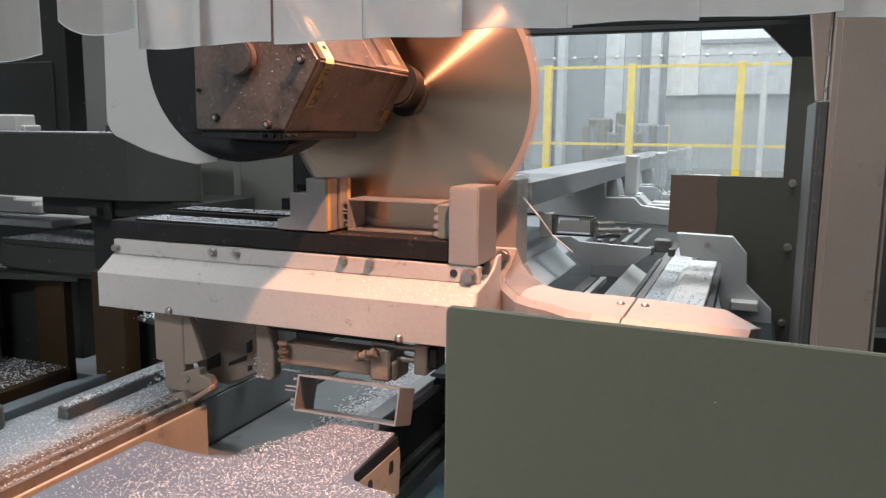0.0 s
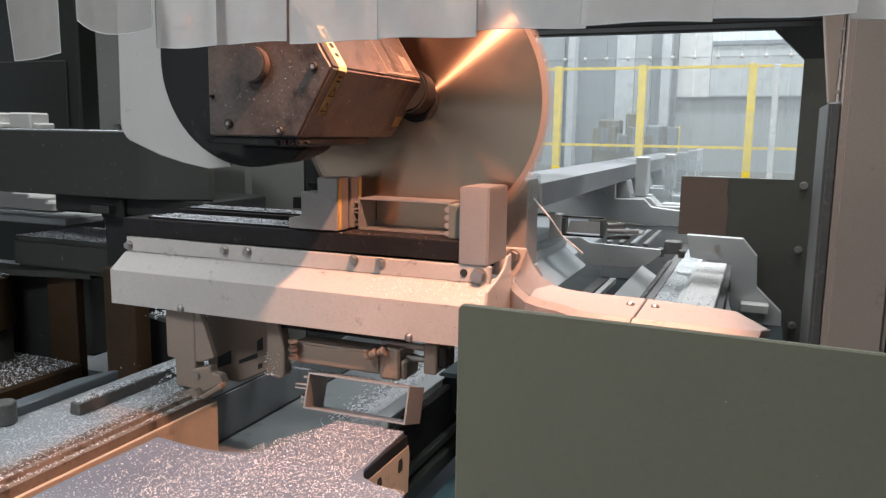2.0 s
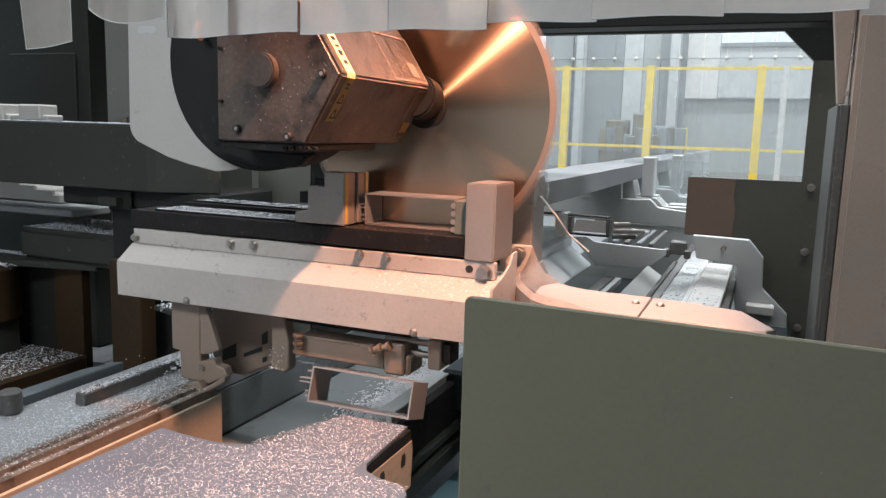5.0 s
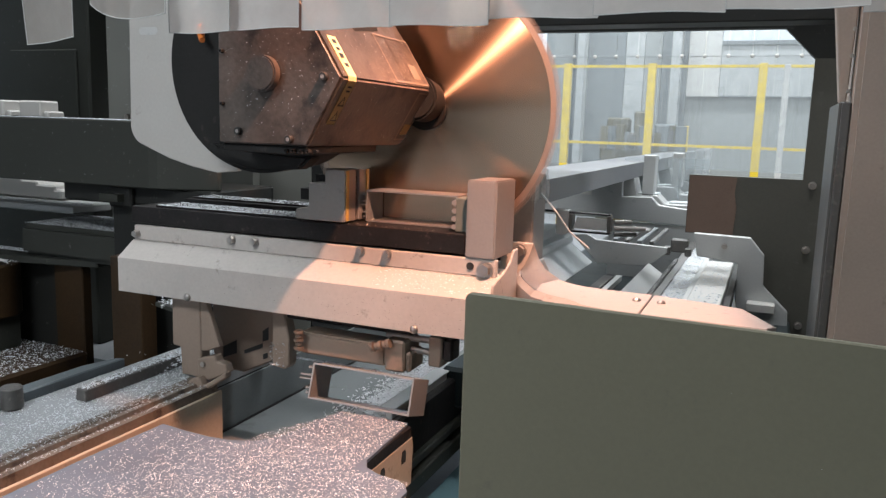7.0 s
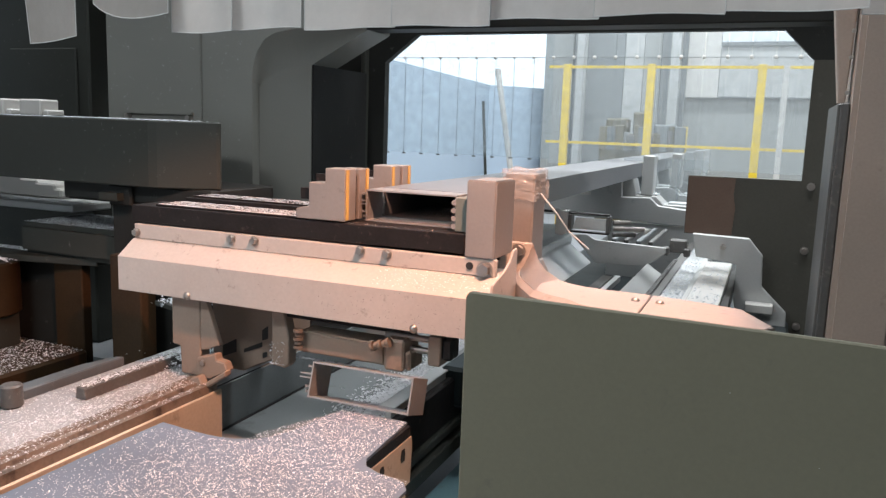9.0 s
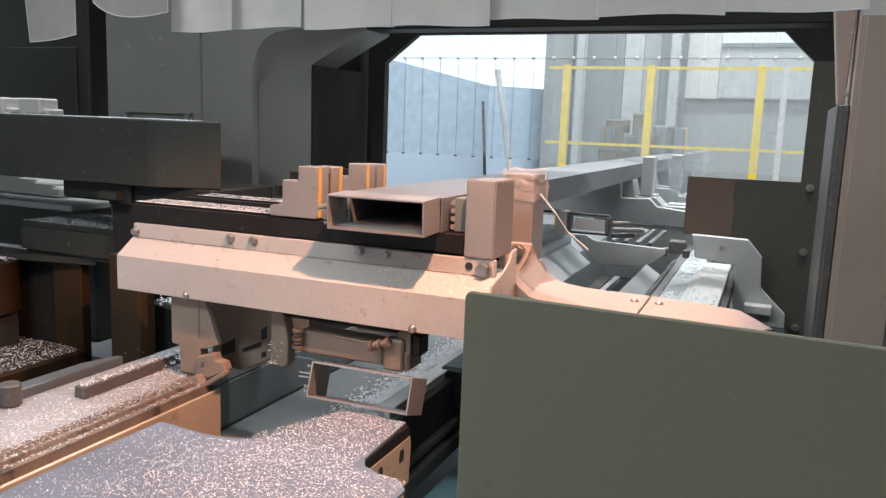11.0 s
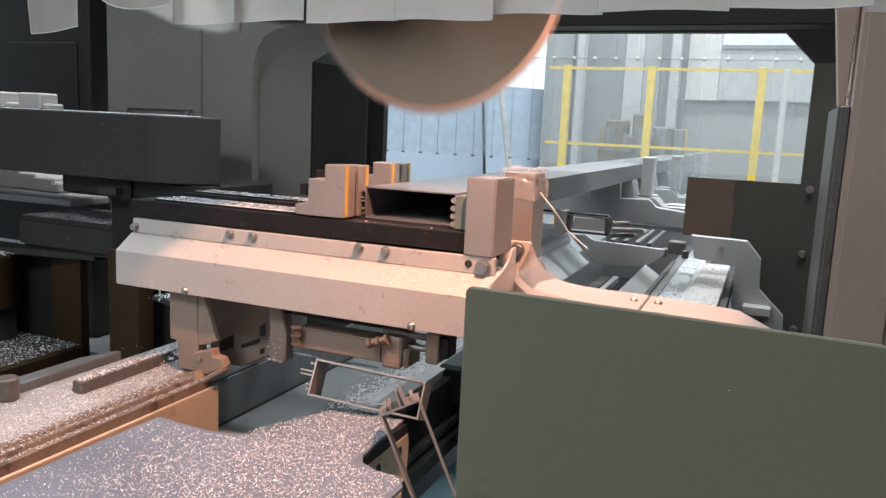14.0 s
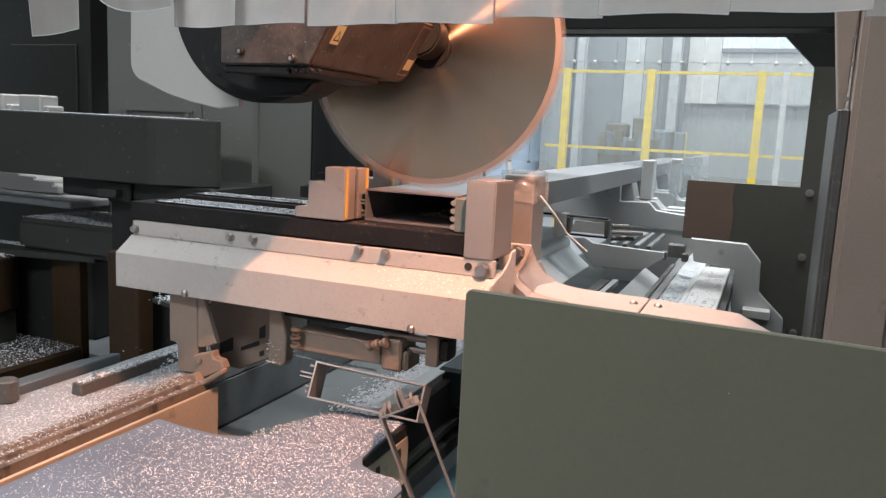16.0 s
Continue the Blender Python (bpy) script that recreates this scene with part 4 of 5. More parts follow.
# ---- dark machine parts beside the table ----
def left_side():
    # added dark plate: covers lit floor where deep shade belongs
    b = bmesh.new(); box(b, -2.6, -1.06, -0.3, 1.05, 0.0, 0.04)
    solid("shade_plate", b, PIT, "dark plate standing in for the shade under the machine", "base plate", "structure")
    t = thing("cross_arm", (-1.6, 0.5, 0.92), "dark grey-green boxed machine arm with chips on top", "machine arm")
    b = bmesh.new(); prism(b, [(-2.6, 0.405), (-1.31, 0.408), (-1.28, 0.415), (-1.100, 0.492), (-1.094, 0.502), (-1.30, 0.76), (-1.40, 0.80), (-2.6, 0.80)], "z", 0.922, 1.140)
    part("beam", soften(b, 0.004), DARK, t)
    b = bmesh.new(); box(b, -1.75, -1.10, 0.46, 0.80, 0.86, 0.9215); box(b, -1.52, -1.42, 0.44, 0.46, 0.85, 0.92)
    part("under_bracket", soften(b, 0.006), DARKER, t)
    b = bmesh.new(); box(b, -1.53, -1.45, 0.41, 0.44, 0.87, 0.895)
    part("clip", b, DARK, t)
    # shade under the arm comes from the darkened paint
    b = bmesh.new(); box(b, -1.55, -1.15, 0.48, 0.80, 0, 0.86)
    solid("machine_column", soften(b, 0.01), DARKER, "machine column under the arm, its shade put into the dark paint", "machine column")
    t = thing("side_slide", (-1.9, 0.6, 0.60), "dark side slide with chips lying on its ledges", "machine slide")
    b = bmesh.new(); box(b, -2.06, -1.56, 0.52, 0.85, 0.62, 0.745)
    part("slide_box", soften(b, 0.02, 2), DARK, t)
    b = bmesh.new(); prism(b, [(-2.6, 0.35), (-1.70, 0.55), (-1.70, 0.62), (-2.6, 0.6)], "z", 0.60, 0.625)
    part("ledge", soften(b, 0.003), DARK, t)
    b = bmesh.new(); box(b, -2.6, -1.98, 0.70, 0.9, 0.765, 0.795)
    part("upper_rail", soften(b, 0.005), PALE, t)
    b = bmesh.new(); prism(b, [(-3.0, 0.80), (-2.19, 0.80), (-2.19, 0.838), (-2.225, 0.838), (-2.225, 0.858), (-2.33, 0.858), (-2.33, 0.872), (-2.42, 0.872), (-2.42, 0.90), (-3.0, 0.90)], "y", 0.83, 0.99)
    part("cover", soften(b, 0.01), WHITE, t, "pale blue-white cover")
    b = bmesh.new(); box(b, -2.6, -1.765, 0.10, 0.556, 0.0, 0.275)
    solid("machine_foot", soften(b, 0.01), RUSTY, "brown machine foot block covered with chips", "machine base")
    t = thing("back_panel", (-2.1, 0.58, 0.0), "dark upright panel with a brown flange behind the machine foot", "panel")
    # unlit left and lamp-lit right are put into the two paints
    b = bmesh.new(); box(b, -2.6, -1.93, 0.575, 0.60, 0.0, 0.60)
    part("sheet", soften(b, 0.003), DARKER, t)
    b = bmesh.new(); box(b, -1.929, -1.785, 0.557, 0.60, 0.0, 0.60)
    part("flange", soften(b, 0.004), RUSTY, t, "flange with the brown of the lamp light put into its paint")
    t = thing("chip_bin", (-2.15, 0.45, 0.24), "dark round bin heaped with chips", "bin")
    b = bmesh.new(); rod(b, (-2.14, 0.42, 0.40), (-2.14, 0.42, 0.60), 0.13, 24)
    part("drum", soften(b, 0.006), RUSTY, t, smooth=True)
    b = bmesh.new(); box(b, -2.24, -2.04, 0.35, 0.49, 0.275, 0.3995)
    part("stand", b, DARK, t)
    b = bmesh.new(); box(b, -3.4, -3.36, -0.25, 4, 0, 2.6)
    solid("wall_west_machine", b, DARKER, "dark side wall of the saw enclosure", "wall", "structure")
    t = thing("control_cabinet", (-2.9, 1.9, 0), "dark grey electrical cabinet behind the arm", "cabinet")
    b = bmesh.new(); box(b, -3.355, -2.53, 1.32, 2.1, 0.0, 2.2)
    part("body", soften(b, 0.01), DARK, t)
    b = bmesh.new(); box(b, -3.05, -2.60, 1.305, 1.3195, 1.14, 1.47)
    part("door", soften(b, 0.006), DARK, t)
    for x0, x1 in ((-2.47, -2.31), (-2.25, -2.10)):
        q = thing("white_block", (x0, 0.95, 1.14), "small white block on the arm", "block", "white blocks")
        b = bmesh.new(); box(b, x0, x1 - 0.03, 0.70, 0.79, 1.14, 1.205); box(b, x1 - 0.03, x1, 0.71, 0.79, 1.14, 1.165)
        part("block", soften(b, 0.006), WHITE, q)
    b = bmesh.new(); box(b, -1.43, -1.30, 0.35, 0.42, 0.0, 0.70)
    solid("side_plate", soften(b, 0.004), RUSTY, "brown painted upright plate below the table", "plate")
    b = bmesh.new(); prism(b, [(-1.10, 0.20), (-0.95, 0.15), (-0.93, 0.28), (-1.08, 0.32)], "z", 0.60, 0.612)
    solid("chip_ledge", b, DARK, "small dark ledge with a heap of chips", "ledge")


def right_side():
    """Infeed side seen through the opening: rails, sheets and clamps further along the bar."""
    t = thing("infeed_rail", (0.35, 1.6, 0.55), "pale infeed rail strewn with silver chips", "rail")
    b = bmesh.new(); box(b, 0.340, 0.440, 0.45, 1.74, 0.60, 0.65)
    part("flat_rail", soften(b, 0.003), WHITE, t)
    b = bmesh.new(); box(b, 0.4405, 0.462, 0.45, 1.74, 0.58, 0.630)
    part("seal", b, BLACK, t, "black rubber seal")
    b = bmesh.new(); box(b, 0.322, 0.3395, 0.45, 2.9, 0.59, 0.640)
    part("side_bar", soften(b, 0.002), PALE, t)
    b = bmesh.new(); box(b, 0.2455, 0.3215, 0.45, 2.9, 0.59, 0.622)
    part("channel", soften(b, 0.003), PALE, t)
    b = bmesh.new(); box(b, 0.212, 0.245, 0.45, 2.9, 0.58, 0.626)
    for i in range(62):
        box(b, 0.205, 0.220, 0.46 + i * 0.022, 0.473 + i * 0.022, 0.60, 0.634)
    part("rack", b, ANGLE, t, "dark toothed rack")
    b = bmesh.new(); box(b, 0.212, 0.276, 1.545, 1.60, 0.70, 0.750); box(b, 0.190, 0.215, 1.52, 1.56, 0.69, 0.722); box(b, 0.268, 0.292, 1.52, 1.56, 0.69, 0.722)
    part("pinion_block", soften(b, 0.004), ANGLE, t, "dark block riding on the rack")
    t = thing("rail_bracket", (0.45, 1.5, 0.42), "pale C-shaped bracket over the infeed rail", "bracket")
    b = bmesh.new()
    prism(b, [(0.297, 0.787), (0.497, 0.784), (0.550, 0.722), (0.556, 0.607), (0.646, 0.520), (0.654, 0.40), (0.50, 0.40), (0.462, 0.55), (0.460, 0.685), (0.345, 0.697), (0.315, 0.70)], "y", 1.50, 1.53)
    part("plate", soften(b, 0.003), PALE, t)
    b = bmesh.new(); box(b, 0.505, 0.60, 1.44, 1.4995, 0.52, 0.552)
    part("pad", soften(b, 0.003), WHITE, t)
    bolt_part(t, (0.41, 1.50, 0.745), r=0.009)
    # grey cross plate with a folded flank, and the dark pit below it
    t = thing("sheet_guard", (0.05, 1.2, 0.65), "folded grey sheet guard across the infeed pit", "sheet guard")
    b = bmesh.new(); prism(b, [(-0.166, 0.742), (-0.105, 0.750), (-0.07, 0.731), (0.042, 0.727), (0.205, 0.722), (0.205, 0.700), (0.135, 0.643), (-0.063, 0.636), (-0.082, 0.659)], "y", 1.50, 1.512)
    part("front_sheet", soften(b, 0.002), PALE, t)
    b = bmesh.new(); prism(b, [(0.136, 0.650), (0.203, 0.606), (0.208, 0.612), (0.141, 0.657)], "y", 0.45, 1.495)
    part("sloped_sheet", b, PALE, t)
    t = thing("roller_cover", (-0.1, 0.9, 0.6), "pale scuffed stepped roller cover below the bar", "roller cover")
    b = bmesh.new(); prism(b, [(-0.34, 0.785), (-0.192, 0.785), (-0.184, 0.764), (-0.156, 0.748), (-0.150, 0.726), (-0.156, 0.716), (-0.146, 0.706), (-0.069, 0.645), (-0.088, 0.632), (-0.34, 0.62)], "y", 0.80, 1.46)
    part("cover", soften(b, 0.003, 2), LIGHT, t, smooth=True)
    b = bmesh.new(); box(b, 0.03, 0.05, 0.62, 1.45, 0.585, 0.605)
    part("edge_bar", b, PALE, t)
    b = bmesh.new(); box(b, -0.02, 0.018, 0.62, 1.45, 0.56, 0.60)
    part("guide_bar", b, ANGLE, t)
    t = thing("support_unit", (0.0, 1.0, 0.8), "open grey frame with black rails supporting the bar", "support")
    b = bmesh.new(); box(b, -0.40, 0.056, 1.10, 1.13, 0.869, 0.8745)
    part("black_rail", soften(b, 0.002), BLACK, t)
    b = bmesh.new(); box(b, -0.09, 0.056, 1.10, 1.13, 0.804, 0.810)
    part("black_rail", soften(b, 0.002), BLACK, t)
    b = bmesh.new(); box(b, -0.086, -0.074, 1.095, 1.14, 0.8115, 0.8675)
    part("frame_side", soften(b, 0.002), ANGLE, t)
    b = bmesh.new(); box(b, 0.046, 0.058, 1.095, 1.14, 0.8115, 0.8675)
    part("frame_side", soften(b, 0.002), ANGLE, t)
    b = bmesh.new(); prism(b, [(-0.070, 0.818), (0.044, 0.818), (0.044, 0.858), (-0.058, 0.858)], "y", 1.097, 1.105)
    part("inset_panel", b, PALE, t)
    b = bmesh.new(); prism(b, [(-0.146, 0.880), (-0.088, 0.880), (-0.088, 0.80), (-0.104, 0.792), (-0.130, 0.794), (-0.130, 0.86)], "y", 1.09, 1.14)
    part("foot", soften(b, 0.003), PALE, t)
    for z, x1 in ((0.842, 0.110), (0.822, 0.16), (0.800, 0.13)):
        b = bmesh.new(); rod(b, (0.059, 1.16, z), (x1, 1.20, z), 0.008, 12)
        part("rod", b, STEEL if z > 0.81 else ANGLE, t, smooth=True)
    b = bmesh.new(); box(b, 0.06, 0.17, 1.22, 1.30, 0.806, 0.816)
    part("rod_block", soften(b, 0.003), WHITE, t)
    for k in range(4):
        b = bmesh.new(); box(b, -0.04 + k * 0.05, -0.02 + k * 0.05, 1.70, 2.2, 0.700, 0.715)
        part("slide_bar", soften(b, 0.003), ANGLE if k % 2 else CHUTE, t)
    t = thing("infeed_wall_plate", (-0.1, 2.45, 0.42), "grey plate with a dipped upper edge under the bar", "plate")
    b = bmesh.new(); prism(b, [(-0.60, 0.922), (-0.145, 0.922), (-0.142, 0.830), (0.001, 0.836), (0.041, 0.798), (0.165, 0.786), (0.30, 0.786), (0.30, 0.70), (-0.133, 0.715), (-0.60, 0.715)], "y", 2.46, 2.50)
    part("plate", soften(b, 0.003), PALE, t)
    b = bmesh.new(); box(b, -0.20, 0.28, 2.47, 2.50, 0.42, 0.70)
    part("stem", b, PALE, t)
    b = bmesh.new(); box(b, -0.35, -0.30, 2.452, 2.4595, 0.83, 0.862)
    part("white_tag", b, WHITE, t)
    for i, (x, y) in enumerate(((-0.03, 2.55), (0.03, 3.3), (0.03, 4.05), (0.03, 4.8), (0.03, 5.5))):
        t = thing("infeed_clamp", (0, y, 0.75), "pale infeed clamp with an upright block beside the bar", "clamp", "infeed clamps")
        b = bmesh.new(); box(b, x - 0.030, x + 0.030, y, y + 0.10, 0.84, 1.043)
        part("upright", soften(b, 0.004), PALE, t)
        b = bmesh.new(); prism(b, [(-0.45, 0.9225), (-0.10, 0.9225), (-0.08, 0.84), (0.02, 0.84), (0.06, 0.80), (0.32, 0.80), (0.34, 0.72), (-0.45, 0.72)], "y", y, y + 0.14)
        part("arm", soften(b, 0.006), PALE, t)
        b = bmesh.new(); box(b, -0.08, 0.02, y + 0.01, y + 0.13, 0.8405, 0.848); box(b, 0.08, 0.30, y + 0.01, y + 0.13, 0.8005, 0.808)
        part("wear_strip", b, LIGHT, t, "pale wear strip")
    b = bmesh.new(); box(b, -0.5, 0.7, 1.7, 6.0, 0.30, 0.42)
    solid("infeed_bed", soften(b, 0.01), PIT, "dark infeed machine bed beyond the wall", "machine bed")
    b = bmesh.new(); box(b, -0.28, 0.66, 0.45, 1.62, 0.35, 0.47)
    solid("inner_bed", soften(b, 0.01), PIT, "dark teal machine bed below the guards", "machine bed")


# ---- saw head ----
def saw_head():
    t = thing("saw_head", (-0.217, 0.165, 1.191), "grimy brown saw head with motor and white guard", "saw head")
    y0, y1 = -0.30, 0.09
    front = [(-0.452, 1.106), (-0.252, 1.106), (-0.178, 1.232), (-0.250, 1.345), (-0.31, 1.43), (-0.452, 1.43)]
    b = bmesh.new(); prism(b, front, "y", y0, y1)
    part("gear_housing", soften(b, 0.004, 2), HEADM, t, smooth=True)
    b = bmesh.new(); prism(b, [(-0.450, 1.108), (-0.2535, 1.108), (-0.181, 1.232), (-0.252, 1.344), (-0.31, 1.428), (-0.450, 1.428)], "y", y0 - 0.005, y0 - 0.0004)
    part("front_plate", soften(b, 0.0015), HEADM, t)
    b = bmesh.new(); box(b, -0.45, -0.33, -0.24, -0.04, 1.43, 2.62)
    part("slide_ram", soften(b, 0.004), DRUM, t)
    b = bmesh.new(); prism(b, [(-0.448, 1.092), (-0.30, 1.088), (-0.258, 1.092), (-0.254, 1.1055), (-0.448, 1.1055)], "y", y0 + 0.004, -0.02)
    part("base_strip", soften(b, 0.002), DRUM, t)
    for i in range(5):
        screw_part(t, (-0.300 + i * 0.0165, y0 + 0.004, 1.0965), 0.0045, DRUM)
    b = bmesh.new(); rod(b, (-0.340, y0 - 0.005, 1.238), (-0.340, y0 - 0.026, 1.238), 0.033, 32)
    part("knob", soften(b, 0.003, 2), HEADM, t, smooth=True)
    for x, z, r in ((-0.403, 1.130, 0.008), (-0.288, 1.118, 0.0085), (-0.214, 1.233, 0.0085), (-0.440, 1.181, 0.004), (-0.440, 1.28, 0.004)):
        screw_part(t, (x, y0 - 0.0055, z), r)
    b = bmesh.new(); rod(b, (-0.215, 0.085, 1.215), (-0.216, 0.150, 1.208), 0.052, 40, 0.049)
    part("spindle_nose", soften(b, 0.005, 2), DRUM, t, smooth=True)
    b = bmesh.new(); rod(b, (-0.217, 0.148, 1.191), (-0.217, 0.160, 1.191), 0.05, 40)
    part("clamping_flange", b, DRUM, t, smooth=True)
    # round motor cover behind the housing
    b = bmesh.new(); rod(b, (-0.47, -0.16, 1.275), (-0.47, -0.02, 1.275), 0.236, 64, 0.230)
    part("motor_drum", soften(b, 0.012, 3), DRUM, t, smooth=True)
    b = bmesh.new(); rod(b, (-0.45, -0.20, 1.255), (-0.45, -0.161, 1.255), 0.18, 48)
    part("drum_cap", soften(b, 0.010, 3), DRUM, t, smooth=True)
    b = bmesh.new(); prism(b, [(-0.56, 1.10), (-0.50, 1.07), (-0.42, 1.052), (-0.33, 1.056), (-0.30, 1.085), (-0.44, 1.09)], "y", -0.21, -0.165)
    part("drum_skirt", soften(b, 0.006, 2), DRUM, t, smooth=True)
    # white guard sheet
    b = bmesh.new()
    pts = [(-0.918, 1.60), (-0.927, 1.14)] + [(-0.872 + 0.056 * math.cos(a), 1.136 + 0.056 * math.sin(a)) for a in [radians(190 + 12 * i) for i in range(5)]]
    pts += [(-0.807, 1.054), (-0.74, 1.038), (-0.663, 1.026), (-0.60, 1.033), (-0.60, 1.60)]
    prism(b, pts, "y", -0.050, -0.038)
    g = part("guard", soften(b, 0.002), GUARDM, t, "off-white painted sheet guard")
    b = bmesh.new()
    for sx in (-1, 1):
        rod(b, (-0.862 + sx * 0.020, -0.0506, 1.356), (-0.862 + sx * 0.020, -0.0502, 1.356), 0.009, 16)
    box(b, -0.882, -0.842, -0.0506, -0.0502, 1.347, 1.365)
    part("guard_slot", b, PALE, g)
    # unseen block added to the head to cast shade on the machine bed
    b = bmesh.new(); box(b, -0.45, -0.08, -0.52, -0.375, 1.42, 1.70); box(b, -0.45, -0.33, -0.376, -0.24, 1.55, 1.70)
    part("unseen_shade_hood", soften(b, 0.006), DRUM, t)

    def flank(y, v, low, off):
        """A point on the flank at depth y, v away from the ridge, off the face."""
        e = (-0.252, 1.106) if low else (-0.250, 1.345)
        n = Vector((0.862, 0, -0.506)) if low else Vector((0.843, 0, 0.537))
        return Vector((-0.178 + (e[0] + 0.178) * v, y, 1.232 + (e[1] - 1.232) * v)) + n * off

    # yellow label wrapped round the ridge
    ya, yb = y0 + 0.020, y0 + 0.050
    b = bmesh.new()
    vs = [b.verts.new(p) for y in (ya, yb) for p in (flank(y, 0.68, False, 0.0016), flank(y, 0.03, False, 0.0016), flank(y, 0.03, True, 0.0016), flank(y, 0.66, True, 0.0016))]
    for i in range(3):
        b.faces.new((vs[i], vs[i + 1], vs[5 + i], vs[4 + i]))
    bmesh.ops.solidify(b, geom=b.faces, thickness=0.0008)
    lb = part("warning_label", b, LABELM, t, "yellow warning label wrapped round the edge")
    for low, v0, v1 in ((False, 0.56, 0.62), (False, 0.45, 0.49), (False, 0.32, 0.40), (False, 0.18, 0.24), (True, 0.10, 0.125), (True, 0.16, 0.185)):
        b = bmesh.new(); b.faces.new([b.verts.new(flank(y, v, low, 0.0028)) for y, v in ((ya + 0.008, v0), (yb - 0.008, v0), (yb - 0.008, v1), (ya + 0.008, v1))])
        part("print_bar", b, INK, lb)
    for v0 in (0.24, 0.46):
        b = bmesh.new()
        o = [flank(ya + 0.004, v0 + 0.15, True, 0.0028), flank(yb - 0.004, v0 + 0.15, True, 0.0028), flank((ya + yb) / 2, v0, True, 0.0028)]
        c = sum(o, Vector()) / 3
        vo, vi = [b.verts.new(p) for p in o], [b.verts.new(c + (p - c) * 0.66) for p in o]
        for i in range(3):
            b.faces.new((vo[i], vo[(i + 1) % 3], vi[(i + 1) % 3], vi[i]))
        part("warning_triangle", b, INK, lb)
    # cover plate and scraped corner on the flank by the nose
    for low, us, vs_, name, m_ in ((False, (-0.02, 0.085), (0.06, 0.85), "type_plate", HEADM), (True, (0.05, 0.086), (0.62, 0.80), "corner_tag", LABELM), (False, (0.02, 0.055), (0.15, 0.42), "type_label", BROWN)):
        b = bmesh.new(); b.faces.new([b.verts.new(flank(u, v, low, 0.0035 if name == "type_label" else 0.002)) for u, v in ((us[0], vs_[0]), (us[1], vs_[0]), (us[1], vs_[1]), (us[0], vs_[1]))])
        bmesh.ops.solidify(b, geom=b.faces, thickness=0.0013)
        part(name, b, m_, t)
    # thin raised frames of the screwed covers on both flanks
    for low, u0, u1, v0, v1 in ((False, -0.075, 0.086, 0.05, 0.93), (True, 0.036, 0.086, 0.06, 0.90)):
        b = bmesh.new()
        for ua, ub, va, vb in ((u0, u1, v0, v0 + 0.03), (u0, u1, v1 - 0.03, v1), (u0, u0 + 0.004, v0 + 0.031, v1 - 0.031), (u1 - 0.004, u1, v0 + 0.031, v1 - 0.031)):
            b.faces.new([b.verts.new(flank(u, v, low, 0.0026)) for u, v in ((ua, va), (ub, va), (ub, vb), (ua, vb))])
        bmesh.ops.solidify(b, geom=b.faces, thickness=0.0015)
        part("cover_frame", b, BROWN, t, "worn bright frame of a cover")
    rng = random.Random(21)
    b = bmesh.new()
    for _ in range(520):
        s = rng.uniform(0.0003, 0.0011)
        if rng.random() < 0.55:
            x, z = rng.uniform(-0.44, -0.19), rng.uniform(1.115, 1.36)
            if x > -0.255 + 0.068 * (1 - abs(z - 1.232) / 0.12):
                continue
            p, n = Vector((x, y0 - 0.0056, z)), Vector((0, -1, 0))
        else:
            low = rng.random() < 0.35
            p = flank(rng.uniform(y0, y1), rng.random() * 0.95, low, 0.0005)
            n = Vector((0.862, 0, -0.506)) if low else Vector((0.843, 0, 0.537))
        a = n.orthogonal().normalized()
        d = n.cross(a)
        w = rng.random() * 6.28
        a, d = a * math.cos(w) + d * math.sin(w), d * math.cos(w) - a * math.sin(w)
        b.faces.new([b.verts.new(q) for q in (p - a * s, p + d * s * 0.5 + n * s * 0.5, p + a * s, p - d * s * 0.5)])
    tagged(part("stuck_chips", b, CHIP, t), kind="stuff")
    b = bmesh.new(); rod(b, (-0.582, -0.199, 1.340), (-0.553, -0.228, 1.310), 0.009, 14, 0.006)
    part("cap", b, ORANGE, t, "orange plastic cap", smooth=True)
    # blade, turning about its own middle
    blade = new("blade")
    blade.parent = t
    blade["label"] = "large round steel saw blade with fine teeth"
    b = bmesh.new()
    R0, teeth = 0.314, 90
    ring = []
    for i in range(teeth):
        for f, r in ((0.0, R0), (0.30, R0 + 0.012), (0.55, R0 + 0.011), (0.62, R0)):
            a = (i + f) / teeth * math.tau
            ring.append((r * math.cos(a), r * math.sin(a)))
    lo = [b.verts.new((x, -0.0022, z)) for x, z in ring]
    hi = [b.verts.new((x, 0.0022, z)) for x, z in ring]
    n = len(ring)
    i0 = [b.verts.new((x * 0.302 / math.hypot(x, z), -0.0022, z * 0.302 / math.hypot(x, z))) for x, z in ring]
    i1 = [b.verts.new((x * 0.302 / math.hypot(x, z), 0.0022, z * 0.302 / math.hypot(x, z))) for x, z in ring]
    for i in range(n):
        j = (i + 1) % n
        b.faces.new((lo[i], lo[j], hi[j], hi[i]))
        b.faces.new((lo[i], i0[i], i0[j], lo[j]))
        b.faces.new((hi[i], hi[j], i1[j], i1[i]))
        b.faces.new((i0[i], i1[i], i1[j], i0[j]))
    bmesh.ops.recalc_face_normals(b, faces=b.faces)
    me = bpy.data.meshes.new("toothed_rim")
    b.to_mesh(me); b.free(); me.materials.append(RIM)
    rim = new("toothed_rim", me); rim.parent = blade
    b = bmesh.new(); rod(b, (0, -0.0022, 0), (0, 0.0022, 0), 0.3018, 128)
    bmesh.ops.recalc_face_normals(b, faces=b.faces)
    me = bpy.data.meshes.new("disc")
    b.to_mesh(me); b.free(); me.materials.append(BLADE)
    disc = new("disc", me); disc.parent = blade
    return t, blade


